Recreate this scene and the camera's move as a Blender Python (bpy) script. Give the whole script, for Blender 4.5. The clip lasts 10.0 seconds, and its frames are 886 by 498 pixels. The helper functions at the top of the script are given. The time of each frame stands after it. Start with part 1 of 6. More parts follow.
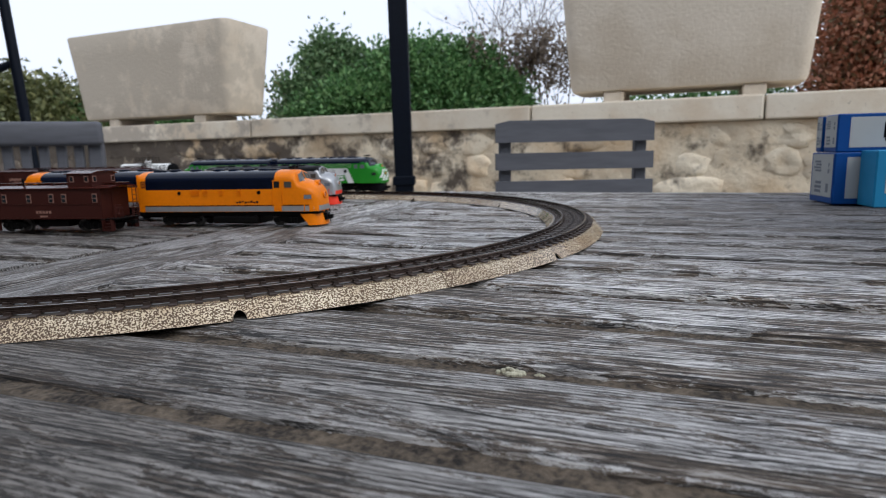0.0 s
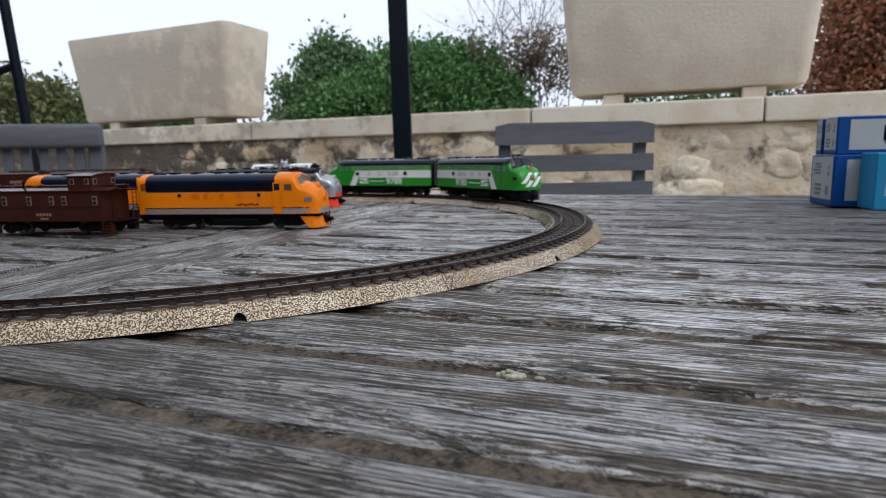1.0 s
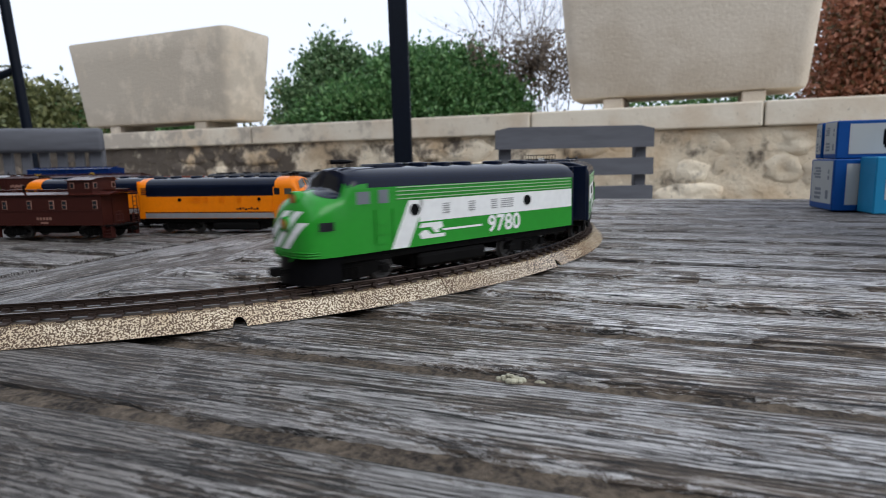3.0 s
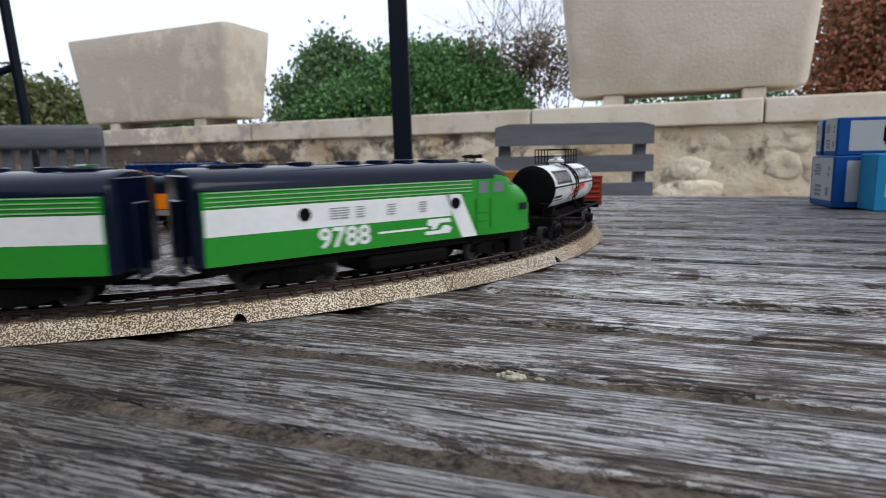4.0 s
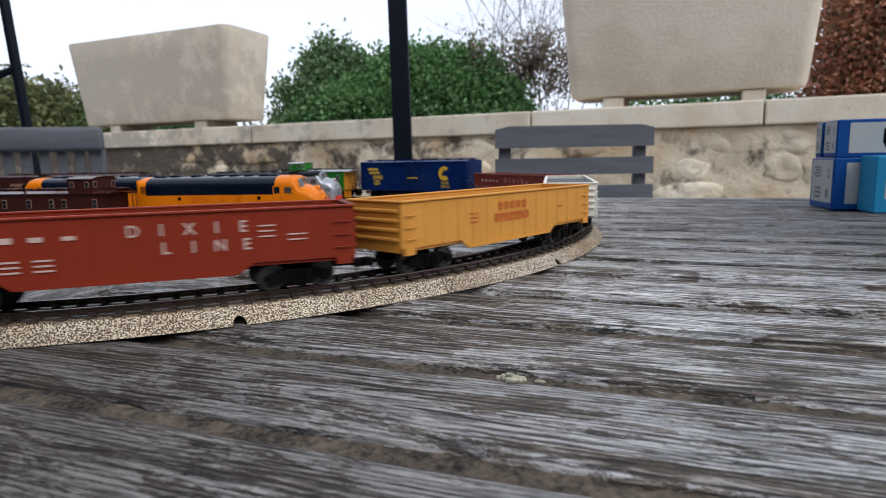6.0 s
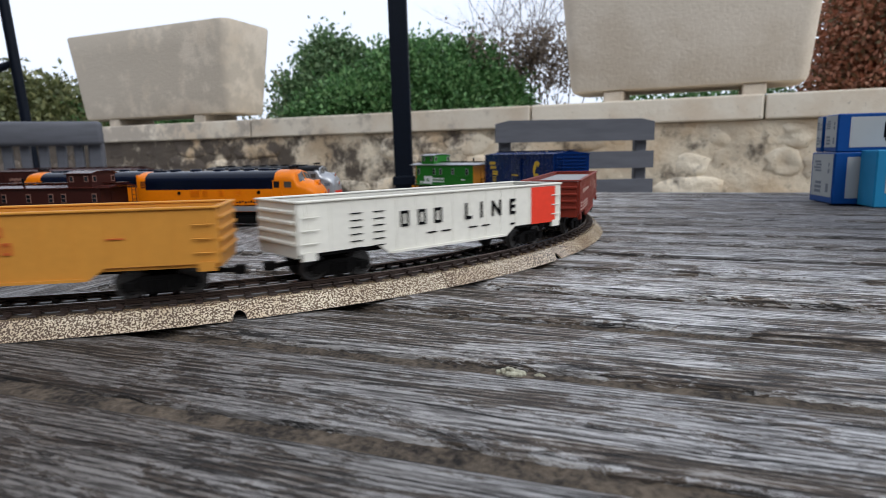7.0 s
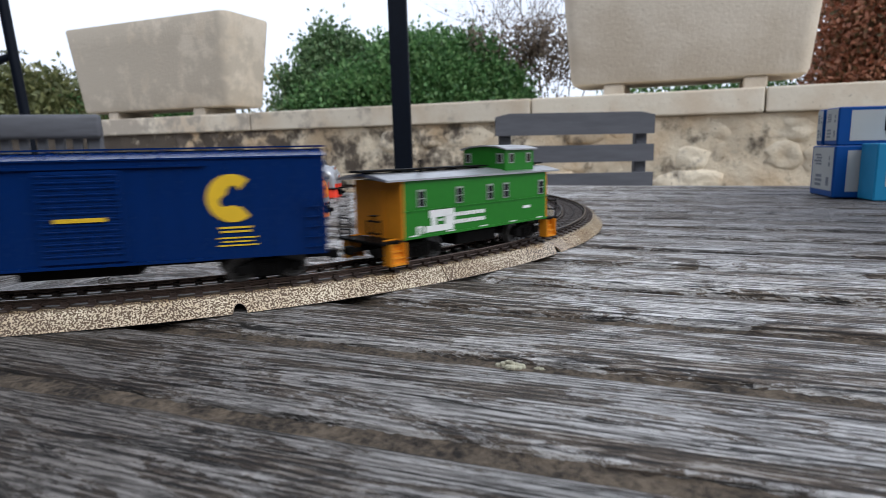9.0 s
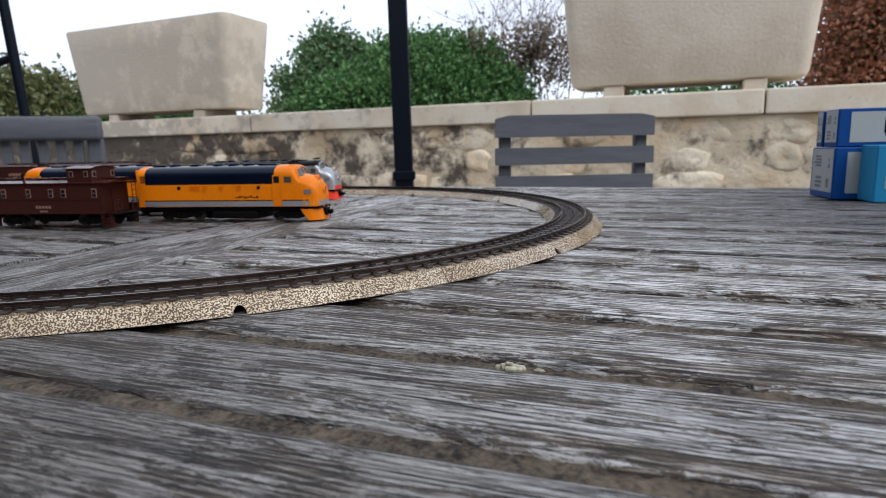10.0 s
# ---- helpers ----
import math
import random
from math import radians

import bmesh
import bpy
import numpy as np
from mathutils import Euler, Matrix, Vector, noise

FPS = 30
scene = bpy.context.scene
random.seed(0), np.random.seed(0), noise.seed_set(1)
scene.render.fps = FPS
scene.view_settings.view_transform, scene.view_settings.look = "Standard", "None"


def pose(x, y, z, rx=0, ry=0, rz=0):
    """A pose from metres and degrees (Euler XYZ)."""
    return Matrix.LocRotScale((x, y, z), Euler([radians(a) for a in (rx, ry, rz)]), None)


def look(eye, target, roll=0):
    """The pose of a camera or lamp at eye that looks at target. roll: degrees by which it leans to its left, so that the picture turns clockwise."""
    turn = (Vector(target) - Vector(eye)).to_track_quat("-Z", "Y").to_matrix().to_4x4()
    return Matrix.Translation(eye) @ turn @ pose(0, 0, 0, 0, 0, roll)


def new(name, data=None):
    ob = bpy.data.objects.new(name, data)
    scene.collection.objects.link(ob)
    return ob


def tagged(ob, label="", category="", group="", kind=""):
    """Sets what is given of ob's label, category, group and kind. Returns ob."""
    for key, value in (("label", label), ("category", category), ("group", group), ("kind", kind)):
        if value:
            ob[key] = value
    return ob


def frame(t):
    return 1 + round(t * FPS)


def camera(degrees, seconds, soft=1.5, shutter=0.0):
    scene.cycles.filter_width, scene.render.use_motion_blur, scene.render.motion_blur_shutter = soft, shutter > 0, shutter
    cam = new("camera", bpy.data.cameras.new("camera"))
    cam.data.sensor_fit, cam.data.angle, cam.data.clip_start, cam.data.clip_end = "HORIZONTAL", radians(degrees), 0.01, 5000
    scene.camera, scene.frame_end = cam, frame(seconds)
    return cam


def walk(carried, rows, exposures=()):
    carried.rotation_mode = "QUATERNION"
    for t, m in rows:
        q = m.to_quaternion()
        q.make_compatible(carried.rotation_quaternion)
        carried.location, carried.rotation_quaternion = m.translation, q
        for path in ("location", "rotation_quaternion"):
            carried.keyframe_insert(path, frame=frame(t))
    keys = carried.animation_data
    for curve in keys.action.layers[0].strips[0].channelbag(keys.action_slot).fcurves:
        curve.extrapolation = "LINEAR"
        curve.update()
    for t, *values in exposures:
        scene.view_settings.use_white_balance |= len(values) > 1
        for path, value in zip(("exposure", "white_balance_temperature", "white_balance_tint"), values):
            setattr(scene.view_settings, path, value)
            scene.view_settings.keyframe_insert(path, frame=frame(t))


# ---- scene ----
TZ = 0.74                      # height of the table top
EYE = Vector((0, 0, TZ + 0.0590))
cam = camera(73.16, 10.0, soft=0.7, shutter=0.3)
cam.data.dof.use_dof, cam.data.dof.focus_distance, cam.data.dof.aperture_fstop = True, 0.23, 26.0
TILT = [(0.0, -9.02), (0.5, -9.02), (1.0, -8.79), (1.5, -8.93), (2.0, -8.54), (2.5, -8.30), (4.0, -8.69), (4.5, -8.60), (5.0, -8.39), (5.5, -8.38), (7.0, -9.03), (7.5, -9.17), (8.0, -9.21), (8.5, -9.34), (9.0, -9.66), (9.5, -9.72), (10.0, -9.50)]


def tilted(a):
    """The camera's pose for a tilt of a degrees against the level."""
    return look(EYE, EYE + Vector((0, math.cos(radians(a)), math.sin(radians(a)))), -1.12)


walk(cam, [(t, tilted(a)) for t, a in TILT], [(0.0, -0.29), (2.7, -0.25), (5.5, -0.18), (7.0, -0.24), (8.5, -0.16), (10.0, -0.15)])

# ---- light: a bright overcast sky ----
world = bpy.data.worlds.new("sky")
scene.world = world
world.use_nodes = True
wn, wl = world.node_tree.nodes, world.node_tree.links
sky = wn.new("ShaderNodeTexSky")
sky.sky_type, sky.sun_disc = "NISHITA", False
sky.sun_elevation, sky.sun_rotation = radians(46), radians(141)
sky.air_density, sky.dust_density, sky.ozone_density = 1.0, 2.0, 1.0
grey = wn.new("ShaderNodeHueSaturation")
grey.inputs["Saturation"].default_value = 0.12
wl.new(sky.outputs[0], grey.inputs["Color"])
cloud = wn.new("ShaderNodeMix")
cloud.data_type = "RGBA"
cloud.inputs["Factor"].default_value = 0.78
cloud.inputs[7].default_value = (9.9, 10.9, 12.9, 1)
wl.new(grey.outputs[0], cloud.inputs[6])
wl.new(cloud.outputs[2], wn["Background"].inputs["Color"])
wn["Background"].inputs["Strength"].default_value = 0.13
sun = new("sun", bpy.data.lights.new("sun", "SUN"))
sun.data.energy, sun.data.angle, sun.data.color = 1.5, radians(40), (1.0, 0.985, 0.95)
sun.matrix_world = look((2.6, -3.2, 4.25), (0, 0, 0))
scene.view_settings.exposure = 0.0


# ---- materials ----
def material(name, base, rough=0.6, metal=0.0, spots=(), scale=60.0, amount=0.35, bump=0.0, bump_scale=None,
             stretch=(1, 1, 1), coat=0.0, vary=0.0, spec=0.5, sharp=0.0, per_object=0.0):
    """Base colour with grain and stains at two scales, roughness that follows the stains, and fine relief."""
    m = bpy.data.materials.new(name)
    m.use_nodes = True
    n, l = m.node_tree.nodes, m.node_tree.links
    b = n["Principled BSDF"]
    b.inputs["Metallic"].default_value = metal
    b.inputs["Coat Weight"].default_value = coat
    b.inputs["Specular IOR Level"].default_value = spec
    at = n.new("ShaderNodeTexCoord")
    mp = n.new("ShaderNodeMapping")
    mp.inputs["Scale"].default_value = stretch
    l.new(at.outputs["Object"], mp.inputs[0])
    fine, wide = n.new("ShaderNodeTexNoise"), n.new("ShaderNodeTexNoise")
    fine.inputs["Scale"].default_value, fine.inputs["Detail"].default_value = scale, 6
    wide.inputs["Scale"].default_value, wide.inputs["Detail"].default_value = scale / 7, 3
    l.new(mp.outputs[0], fine.inputs["Vector"])
    l.new(mp.outputs[0], wide.inputs["Vector"])
    both = n.new("ShaderNodeMath")
    both.operation = "ADD"
    l.new(fine.outputs["Fac"], both.inputs[0])
    l.new(wide.outputs["Fac"], both.inputs[1])
    span = n.new("ShaderNodeMapRange")
    span.inputs["From Min"].default_value, span.inputs["From Max"].default_value = 0.62 + sharp, 1.38 - sharp
    l.new(both.outputs[0], span.inputs["Value"])
    ramp = n.new("ShaderNodeValToRGB")
    dark = spots if spots else tuple(c * (1 - amount) for c in base)
    ramp.color_ramp.elements[0].color = (*dark, 1)
    ramp.color_ramp.elements[1].color = (*base, 1)
    l.new(span.outputs[0], ramp.inputs[0])
    colour = ramp.outputs[0]
    if per_object:
        info, tone = n.new("ShaderNodeObjectInfo"), n.new("ShaderNodeMapRange")
        tone.inputs["To Min"].default_value, tone.inputs["To Max"].default_value = 1 - per_object, 1 + per_object
        l.new(info.outputs["Random"], tone.inputs["Value"])
        hs = n.new("ShaderNodeHueSaturation")
        l.new(tone.outputs[0], hs.inputs["Value"])
        l.new(colour, hs.inputs["Color"])
        colour = hs.outputs[0]
    l.new(colour, b.inputs["Base Color"])
    ro = n.new("ShaderNodeMapRange")
    ro.inputs["To Min"].default_value, ro.inputs["To Max"].default_value = min(1, rough * 1.15), rough * 0.88
    l.new(span.outputs[0], ro.inputs["Value"])
    l.new(ro.outputs[0], b.inputs["Roughness"])
    if bump:
        bp = n.new("ShaderNodeBump")
        bp.inputs["Strength"].default_value, bp.inputs["Distance"].default_value = 0.6, bump
        if bump_scale:
            rel = n.new("ShaderNodeTexNoise")
            rel.inputs["Scale"].default_value, rel.inputs["Detail"].default_value = bump_scale, 5
            l.new(mp.outputs[0], rel.inputs["Vector"])
            l.new(rel.outputs["Fac"], bp.inputs["Height"])
        else:
            l.new(both.outputs[0], bp.inputs["Height"])
        l.new(bp.outputs[0], b.inputs["Normal"])
    return m


def paint(name, base, rough=0.38, amount=0.15, spec=0.2):
    """Model paint on moulded plastic, a little dusty."""
    return material(name, base, rough, scale=350, amount=amount, bump=0.00003, spec=spec)


# ---- mesh helpers ----
def part(name, bm, mat, parent=None, label="", smooth=False, m=None):
    """Links a bmesh as one mesh object, under a thing or a part."""
    me = bpy.data.meshes.new(name)
    bmesh.ops.recalc_face_normals(bm, faces=bm.faces)
    bm.to_mesh(me)
    bm.free()
    if smooth:
        for p in me.polygons:
            p.use_smooth = True
        me.set_sharp_from_angle(angle=radians(smooth if smooth > 1 else 38))
    if mat:
        me.materials.append(mat)
    ob = new(name, me)
    if m is not None:
        ob.matrix_basis = m
    if parent is not None:
        ob.parent = parent
    if label:
        tagged(ob, label)
    return ob


def thing(name, label, category, m=None, group="", kind=""):
    ob = new(name)
    ob.empty_display_size = 0.02
    if m is not None:
        ob.matrix_basis = m
    return tagged(ob, label, category, group, kind)


def box(bm, x0, x1, y0, y1, z0, z1, bevel=0.0, seg=1):
    vs = [bm.verts.new((x, y, z)) for x in (x0, x1) for y in (y0, y1) for z in (z0, z1)]
    fs = [bm.faces.new([vs[i] for i in f]) for f in
          ((0, 1, 3, 2), (4, 6, 7, 5), (0, 4, 5, 1), (2, 3, 7, 6), (0, 2, 6, 4), (1, 5, 7, 3))]
    if bevel:
        es = list({e for f in fs for e in f.edges})
        bmesh.ops.bevel(bm, geom=es, offset=bevel, segments=seg, affect="EDGES", profile=0.5)
    return bm


def boxes(*rows, bevel=0.0):
    bm = bmesh.new()
    for r in rows:
        box(bm, *r, bevel=bevel)
    return bm


def rod(bm, a, b, r, n=8, r2=None, caps=True):
    """A round bar from a to b."""
    a, b = Vector(a), Vector(b)
    d = (b - a).normalized()
    s = d.orthogonal().normalized()
    t = d.cross(s)
    r2 = r if r2 is None else r2
    rings = [[bm.verts.new(p + (s * math.cos(2 * math.pi * i / n) + t * math.sin(2 * math.pi * i / n)) * k) for i in range(n)]
             for p, k in ((a, r), (b, r2))]
    for i in range(n):
        j = (i + 1) % n
        bm.faces.new((rings[0][i], rings[0][j], rings[1][j], rings[1][i]))
    if caps:
        bm.faces.new(rings[0][::-1])
        bm.faces.new(rings[1])
    return bm


def rods(*rows, n=6):
    bm = bmesh.new()
    for a, b, r in rows:
        rod(bm, a, b, r, n)
    return bm


def prism(bm, outline, y0, y1):
    """An outline in x and z, pulled from y0 to y1."""
    a = [bm.verts.new((x, y0, z)) for x, z in outline]
    b = [bm.verts.new((x, y1, z)) for x, z in outline]
    k = len(outline)
    bm.faces.new(a)
    bm.faces.new(b[::-1])
    for i in range(k):
        j = (i + 1) % k
        bm.faces.new((a[i], b[i], b[j], a[j]))
    return bm


def loft(bm, rings, closed=True, caps=True):
    vs = [[bm.verts.new(p) for p in r] for r in rings]
    k = len(rings[0])
    for a, b in zip(vs, vs[1:]):
        for i in range(k if closed else k - 1):
            j = (i + 1) % k
            bm.faces.new((a[i], a[j], b[j], b[i]))
    if caps and closed:
        bm.faces.new(vs[0][::-1])
        bm.faces.new(vs[-1])
    return bm


def lathe(bm, rows, n=24, axis="x", at=(0, 0, 0)):
    """Rows of place along the axis and radius."""
    rings = []
    for p, r in rows:
        ring = []
        for i in range(n):
            c, s = math.cos(2 * math.pi * i / n) * max(r, 1e-5), math.sin(2 * math.pi * i / n) * max(r, 1e-5)
            v = {"x": (p, c, s), "y": (c, p, s), "z": (c, s, p)}[axis]
            ring.append(Vector(v) + Vector(at))
        rings.append(ring)
    return loft(bm, rings)


def letters(text, size, depth=0.0, bold=0.0):
    """Text as a bmesh in the xy plane, centred."""
    cu = bpy.data.curves.new("letters", "FONT")
    cu.body, cu.size, cu.align_x, cu.align_y = text, size, "CENTER", "CENTER"
    cu.resolution_u = 3
    cu.extrude, cu.offset = depth, bold
    ob = bpy.data.objects.new("letters", cu)
    scene.collection.objects.link(ob)
    me = bpy.data.meshes.new_from_object(ob.evaluated_get(bpy.context.evaluated_depsgraph_get()))
    bm = bmesh.new()
    bm.from_mesh(me)
    bpy.data.objects.remove(ob)
    bpy.data.meshes.remove(me)
    return bm


# ---- the line of the track: an oval of two half circles and two straights ----
R, CX, CY = 0.3240, -0.2155, 0.5267
ARC0 = radians(69.1)                            # where the half circle begins, on the far side
ARC, STRAIGHT = R * math.pi, 0.54
LOOP = 2 * (ARC + STRAIGHT)
RAIL = 0.0098                                   # top of the rails over the table


def along(s, off=0.0):
    """Place and heading on the track, s metres from the start of the curve, off metres to the outside."""
    s = s % LOOP
    lead = Vector((math.sin(ARC0), -math.cos(ARC0), 0))     # heading on the far straight
    c = Vector((CX, CY, TZ))
    if s < ARC:
        turned, on = s / R, Vector((0, 0, 0))
    elif s < ARC + STRAIGHT:
        turned, on = math.pi, -lead * (s - ARC)
    elif s < 2 * ARC + STRAIGHT:
        turned, on = math.pi + (s - ARC - STRAIGHT) / R, -lead * STRAIGHT
    else:
        turned, on = 0.0, -lead * (LOOP - s)
    a = ARC0 - turned
    out = Vector((math.cos(a), math.sin(a), 0))
    return c + on + out * (R + off), math.atan2(-math.cos(a), math.sin(a))

# ---- materials of the place ----
def weathered(name, along_x=1.0):
    """Silver-grey weathered boards: pale ridges, dark furrows along the grain, brown and mossy patches."""
    m = bpy.data.materials.new(name)
    m.use_nodes = True
    n, l = m.node_tree.nodes, m.node_tree.links
    b = n["Principled BSDF"]
    at, info, shift = n.new("ShaderNodeTexCoord"), n.new("ShaderNodeObjectInfo"), n.new("ShaderNodeVectorMath")
    shift.operation = "MULTIPLY_ADD"
    l.new(info.outputs["Random"], shift.inputs[0])
    shift.inputs[1].default_value = (7.3, 3.1, 1.7)
    l.new(at.outputs["Object"], shift.inputs[2])

    def tex(scale, stretch, detail=5, rough=0.6, warp=0.0):
        mp, t = n.new("ShaderNodeMapping"), n.new("ShaderNodeTexNoise")
        mp.inputs["Scale"].default_value = stretch
        t.inputs["Scale"].default_value, t.inputs["Detail"].default_value = scale, detail
        t.inputs["Roughness"].default_value, t.inputs["Distortion"].default_value = rough, warp
        l.new(shift.outputs[0], mp.inputs[0])
        l.new(mp.outputs[0], t.inputs["Vector"])
        return t.outputs["Fac"]

    def ramp(fac, rows):
        r = n.new("ShaderNodeValToRGB")
        e = r.color_ramp.elements
        e[0].position, e[0].color = rows[0][0], (*rows[0][1], 1)
        e[1].position, e[1].color = rows[-1][0], (*rows[-1][1], 1)
        for p, c in rows[1:-1]:
            e.new(p).color = (*c, 1)
        l.new(fac, r.inputs[0])
        return r.outputs[0]

    def mix(a, c, fac, mode="MIX"):
        x = n.new("ShaderNodeMix")
        x.data_type, x.blend_type = "RGBA", mode
        if isinstance(fac, float):
            x.inputs["Factor"].default_value = fac
        else:
            l.new(fac, x.inputs["Factor"])
        l.new(a, x.inputs[6])
        l.new(c, x.inputs[7])
        return x.outputs[2]

    def furrows(scale, stretch, warp, detail=3.0):
        mp, t = n.new("ShaderNodeMapping"), n.new("ShaderNodeTexWave")
        mp.inputs["Scale"].default_value = stretch
        t.bands_direction, t.wave_profile = "Y", "SIN"
        t.inputs["Scale"].default_value, t.inputs["Distortion"].default_value = scale, warp
        t.inputs["Detail"].default_value, t.inputs["Detail Scale"].default_value, t.inputs["Detail Roughness"].default_value = detail, 1.0, 0.7
        l.new(shift.outputs[0], mp.inputs[0])
        l.new(mp.outputs[0], t.inputs["Vector"])
        return t.outputs["Fac"]

    grain = tex(760, (0.085, 1, 1), 8, 0.76, 0.5)
    rings = furrows(150, (0.05, 1, 1), 8.0)
    cracks = tex(430, (0.06, 1, 1), 7, 0.75, 0.9)
    patches = tex(62, (0.22, 1, 1), 9, 0.74, 1.2)
    tint = tex(9, (0.5, 1, 1), 3)
    both = n.new("ShaderNodeMath")
    both.operation = "MULTIPLY_ADD"
    l.new(rings, both.inputs[0])
    both.inputs[1].default_value = 0.12
    l.new(grain, both.inputs[2])
    worn = both.outputs[0]
    wood = ramp(worn, [(0.38, (0.030, 0.026, 0.022)), (0.47, (0.17, 0.164, 0.160)), (0.54, (0.38, 0.378, 0.382)), (0.64, (0.78, 0.785, 0.80))])
    brown = ramp(worn, [(0.46, (0.010, 0.007, 0.005)), (0.545, (0.062, 0.044, 0.030)), (0.60, (0.150, 0.115, 0.085)), (0.67, (0.46, 0.44, 0.42))])
    frayed = n.new("ShaderNodeMath")
    frayed.operation = "MULTIPLY_ADD"
    l.new(grain, frayed.inputs[0])
    frayed.inputs[1].default_value = 0.20
    l.new(patches, frayed.inputs[2])
    pitted = n.new("ShaderNodeMath")
    pitted.operation = "MULTIPLY_ADD"
    l.new(tex(800, (0.45, 1, 1), 5, 0.75), pitted.inputs[0])
    pitted.inputs[1].default_value = 0.26
    l.new(frayed.outputs[0], pitted.inputs[2])
    where = ramp(pitted.outputs[0], [(0.722, (0, 0, 0)), (0.738, (1, 1, 1))])
    base = mix(wood, brown, where)
    line = ramp(cracks, [(0.40, (0.05, 0.046, 0.042)), (0.435, (1, 1, 1))])
    base = mix(base, line, 1.0, "MULTIPLY")
    fibre = tex(1200, (0.10, 1, 1), 7, 0.8, 0.3)
    base = mix(base, ramp(fibre, [(0.38, (0.16, 0.145, 0.13)), (0.48, (1, 1, 1))]), 1.0, "MULTIPLY")
    cast = ramp(tint, [(0.32, (0.94, 0.935, 0.93)), (0.66, (1.0, 0.97, 0.93))])
    base = mix(base, cast, 1.0, "MULTIPLY")
    # broad ragged-edged areas of shade painted into the boards' colour
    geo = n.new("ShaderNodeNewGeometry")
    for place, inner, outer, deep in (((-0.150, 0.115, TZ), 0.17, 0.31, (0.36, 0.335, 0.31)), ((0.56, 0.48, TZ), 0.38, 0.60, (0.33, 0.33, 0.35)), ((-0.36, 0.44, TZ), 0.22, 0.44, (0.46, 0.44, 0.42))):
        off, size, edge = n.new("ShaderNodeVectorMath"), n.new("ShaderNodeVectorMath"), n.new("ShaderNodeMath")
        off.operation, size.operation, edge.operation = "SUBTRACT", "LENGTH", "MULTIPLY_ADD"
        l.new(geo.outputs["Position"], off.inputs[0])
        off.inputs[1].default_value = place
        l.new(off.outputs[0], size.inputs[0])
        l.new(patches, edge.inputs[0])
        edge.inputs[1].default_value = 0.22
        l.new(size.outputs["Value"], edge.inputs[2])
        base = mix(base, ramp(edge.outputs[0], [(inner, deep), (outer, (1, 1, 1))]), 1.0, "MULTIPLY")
    tone, hs = n.new("ShaderNodeMapRange"), n.new("ShaderNodeHueSaturation")
    tone.inputs["To Min"].default_value, tone.inputs["To Max"].default_value = 0.85, 1.15
    l.new(info.outputs["Random"], tone.inputs["Value"])
    l.new(tone.outputs[0], hs.inputs["Value"])
    l.new(base, hs.inputs["Color"])
    l.new(hs.outputs[0], b.inputs["Base Color"])
    b.inputs["Roughness"].default_value = 0.55
    b.inputs["Specular IOR Level"].default_value = 0.5
    h1, h2 = n.new("ShaderNodeMath"), n.new("ShaderNodeMath")
    h1.operation = h2.operation = "MULTIPLY_ADD"
    l.new(worn, h1.inputs[0])
    h1.inputs[1].default_value = 0.9
    sep = n.new("ShaderNodeSeparateColor")
    l.new(line, sep.inputs[0])
    l.new(sep.outputs[0], h1.inputs[2])
    l.new(patches, h2.inputs[0])
    h2.inputs[1].default_value = -0.9
    l.new(h1.outputs[0], h2.inputs[2])
    bp = n.new("ShaderNodeBump")
    bp.inputs["Strength"].default_value, bp.inputs["Distance"].default_value = 1.0, 0.0012
    l.new(h2.outputs[0], bp.inputs["Height"])
    l.new(bp.outputs[0], b.inputs["Normal"])
    return m


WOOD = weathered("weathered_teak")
CHAIR = material("grey_painted_wood", (0.105, 0.110, 0.130), 0.6, scale=90, amount=0.35, stretch=(0.15, 1, 1), bump=0.0006, bump_scale=160)
GROUND = material("terrace_floor", (0.34, 0.31, 0.27), 0.85, scale=14, amount=0.3, bump=0.004)


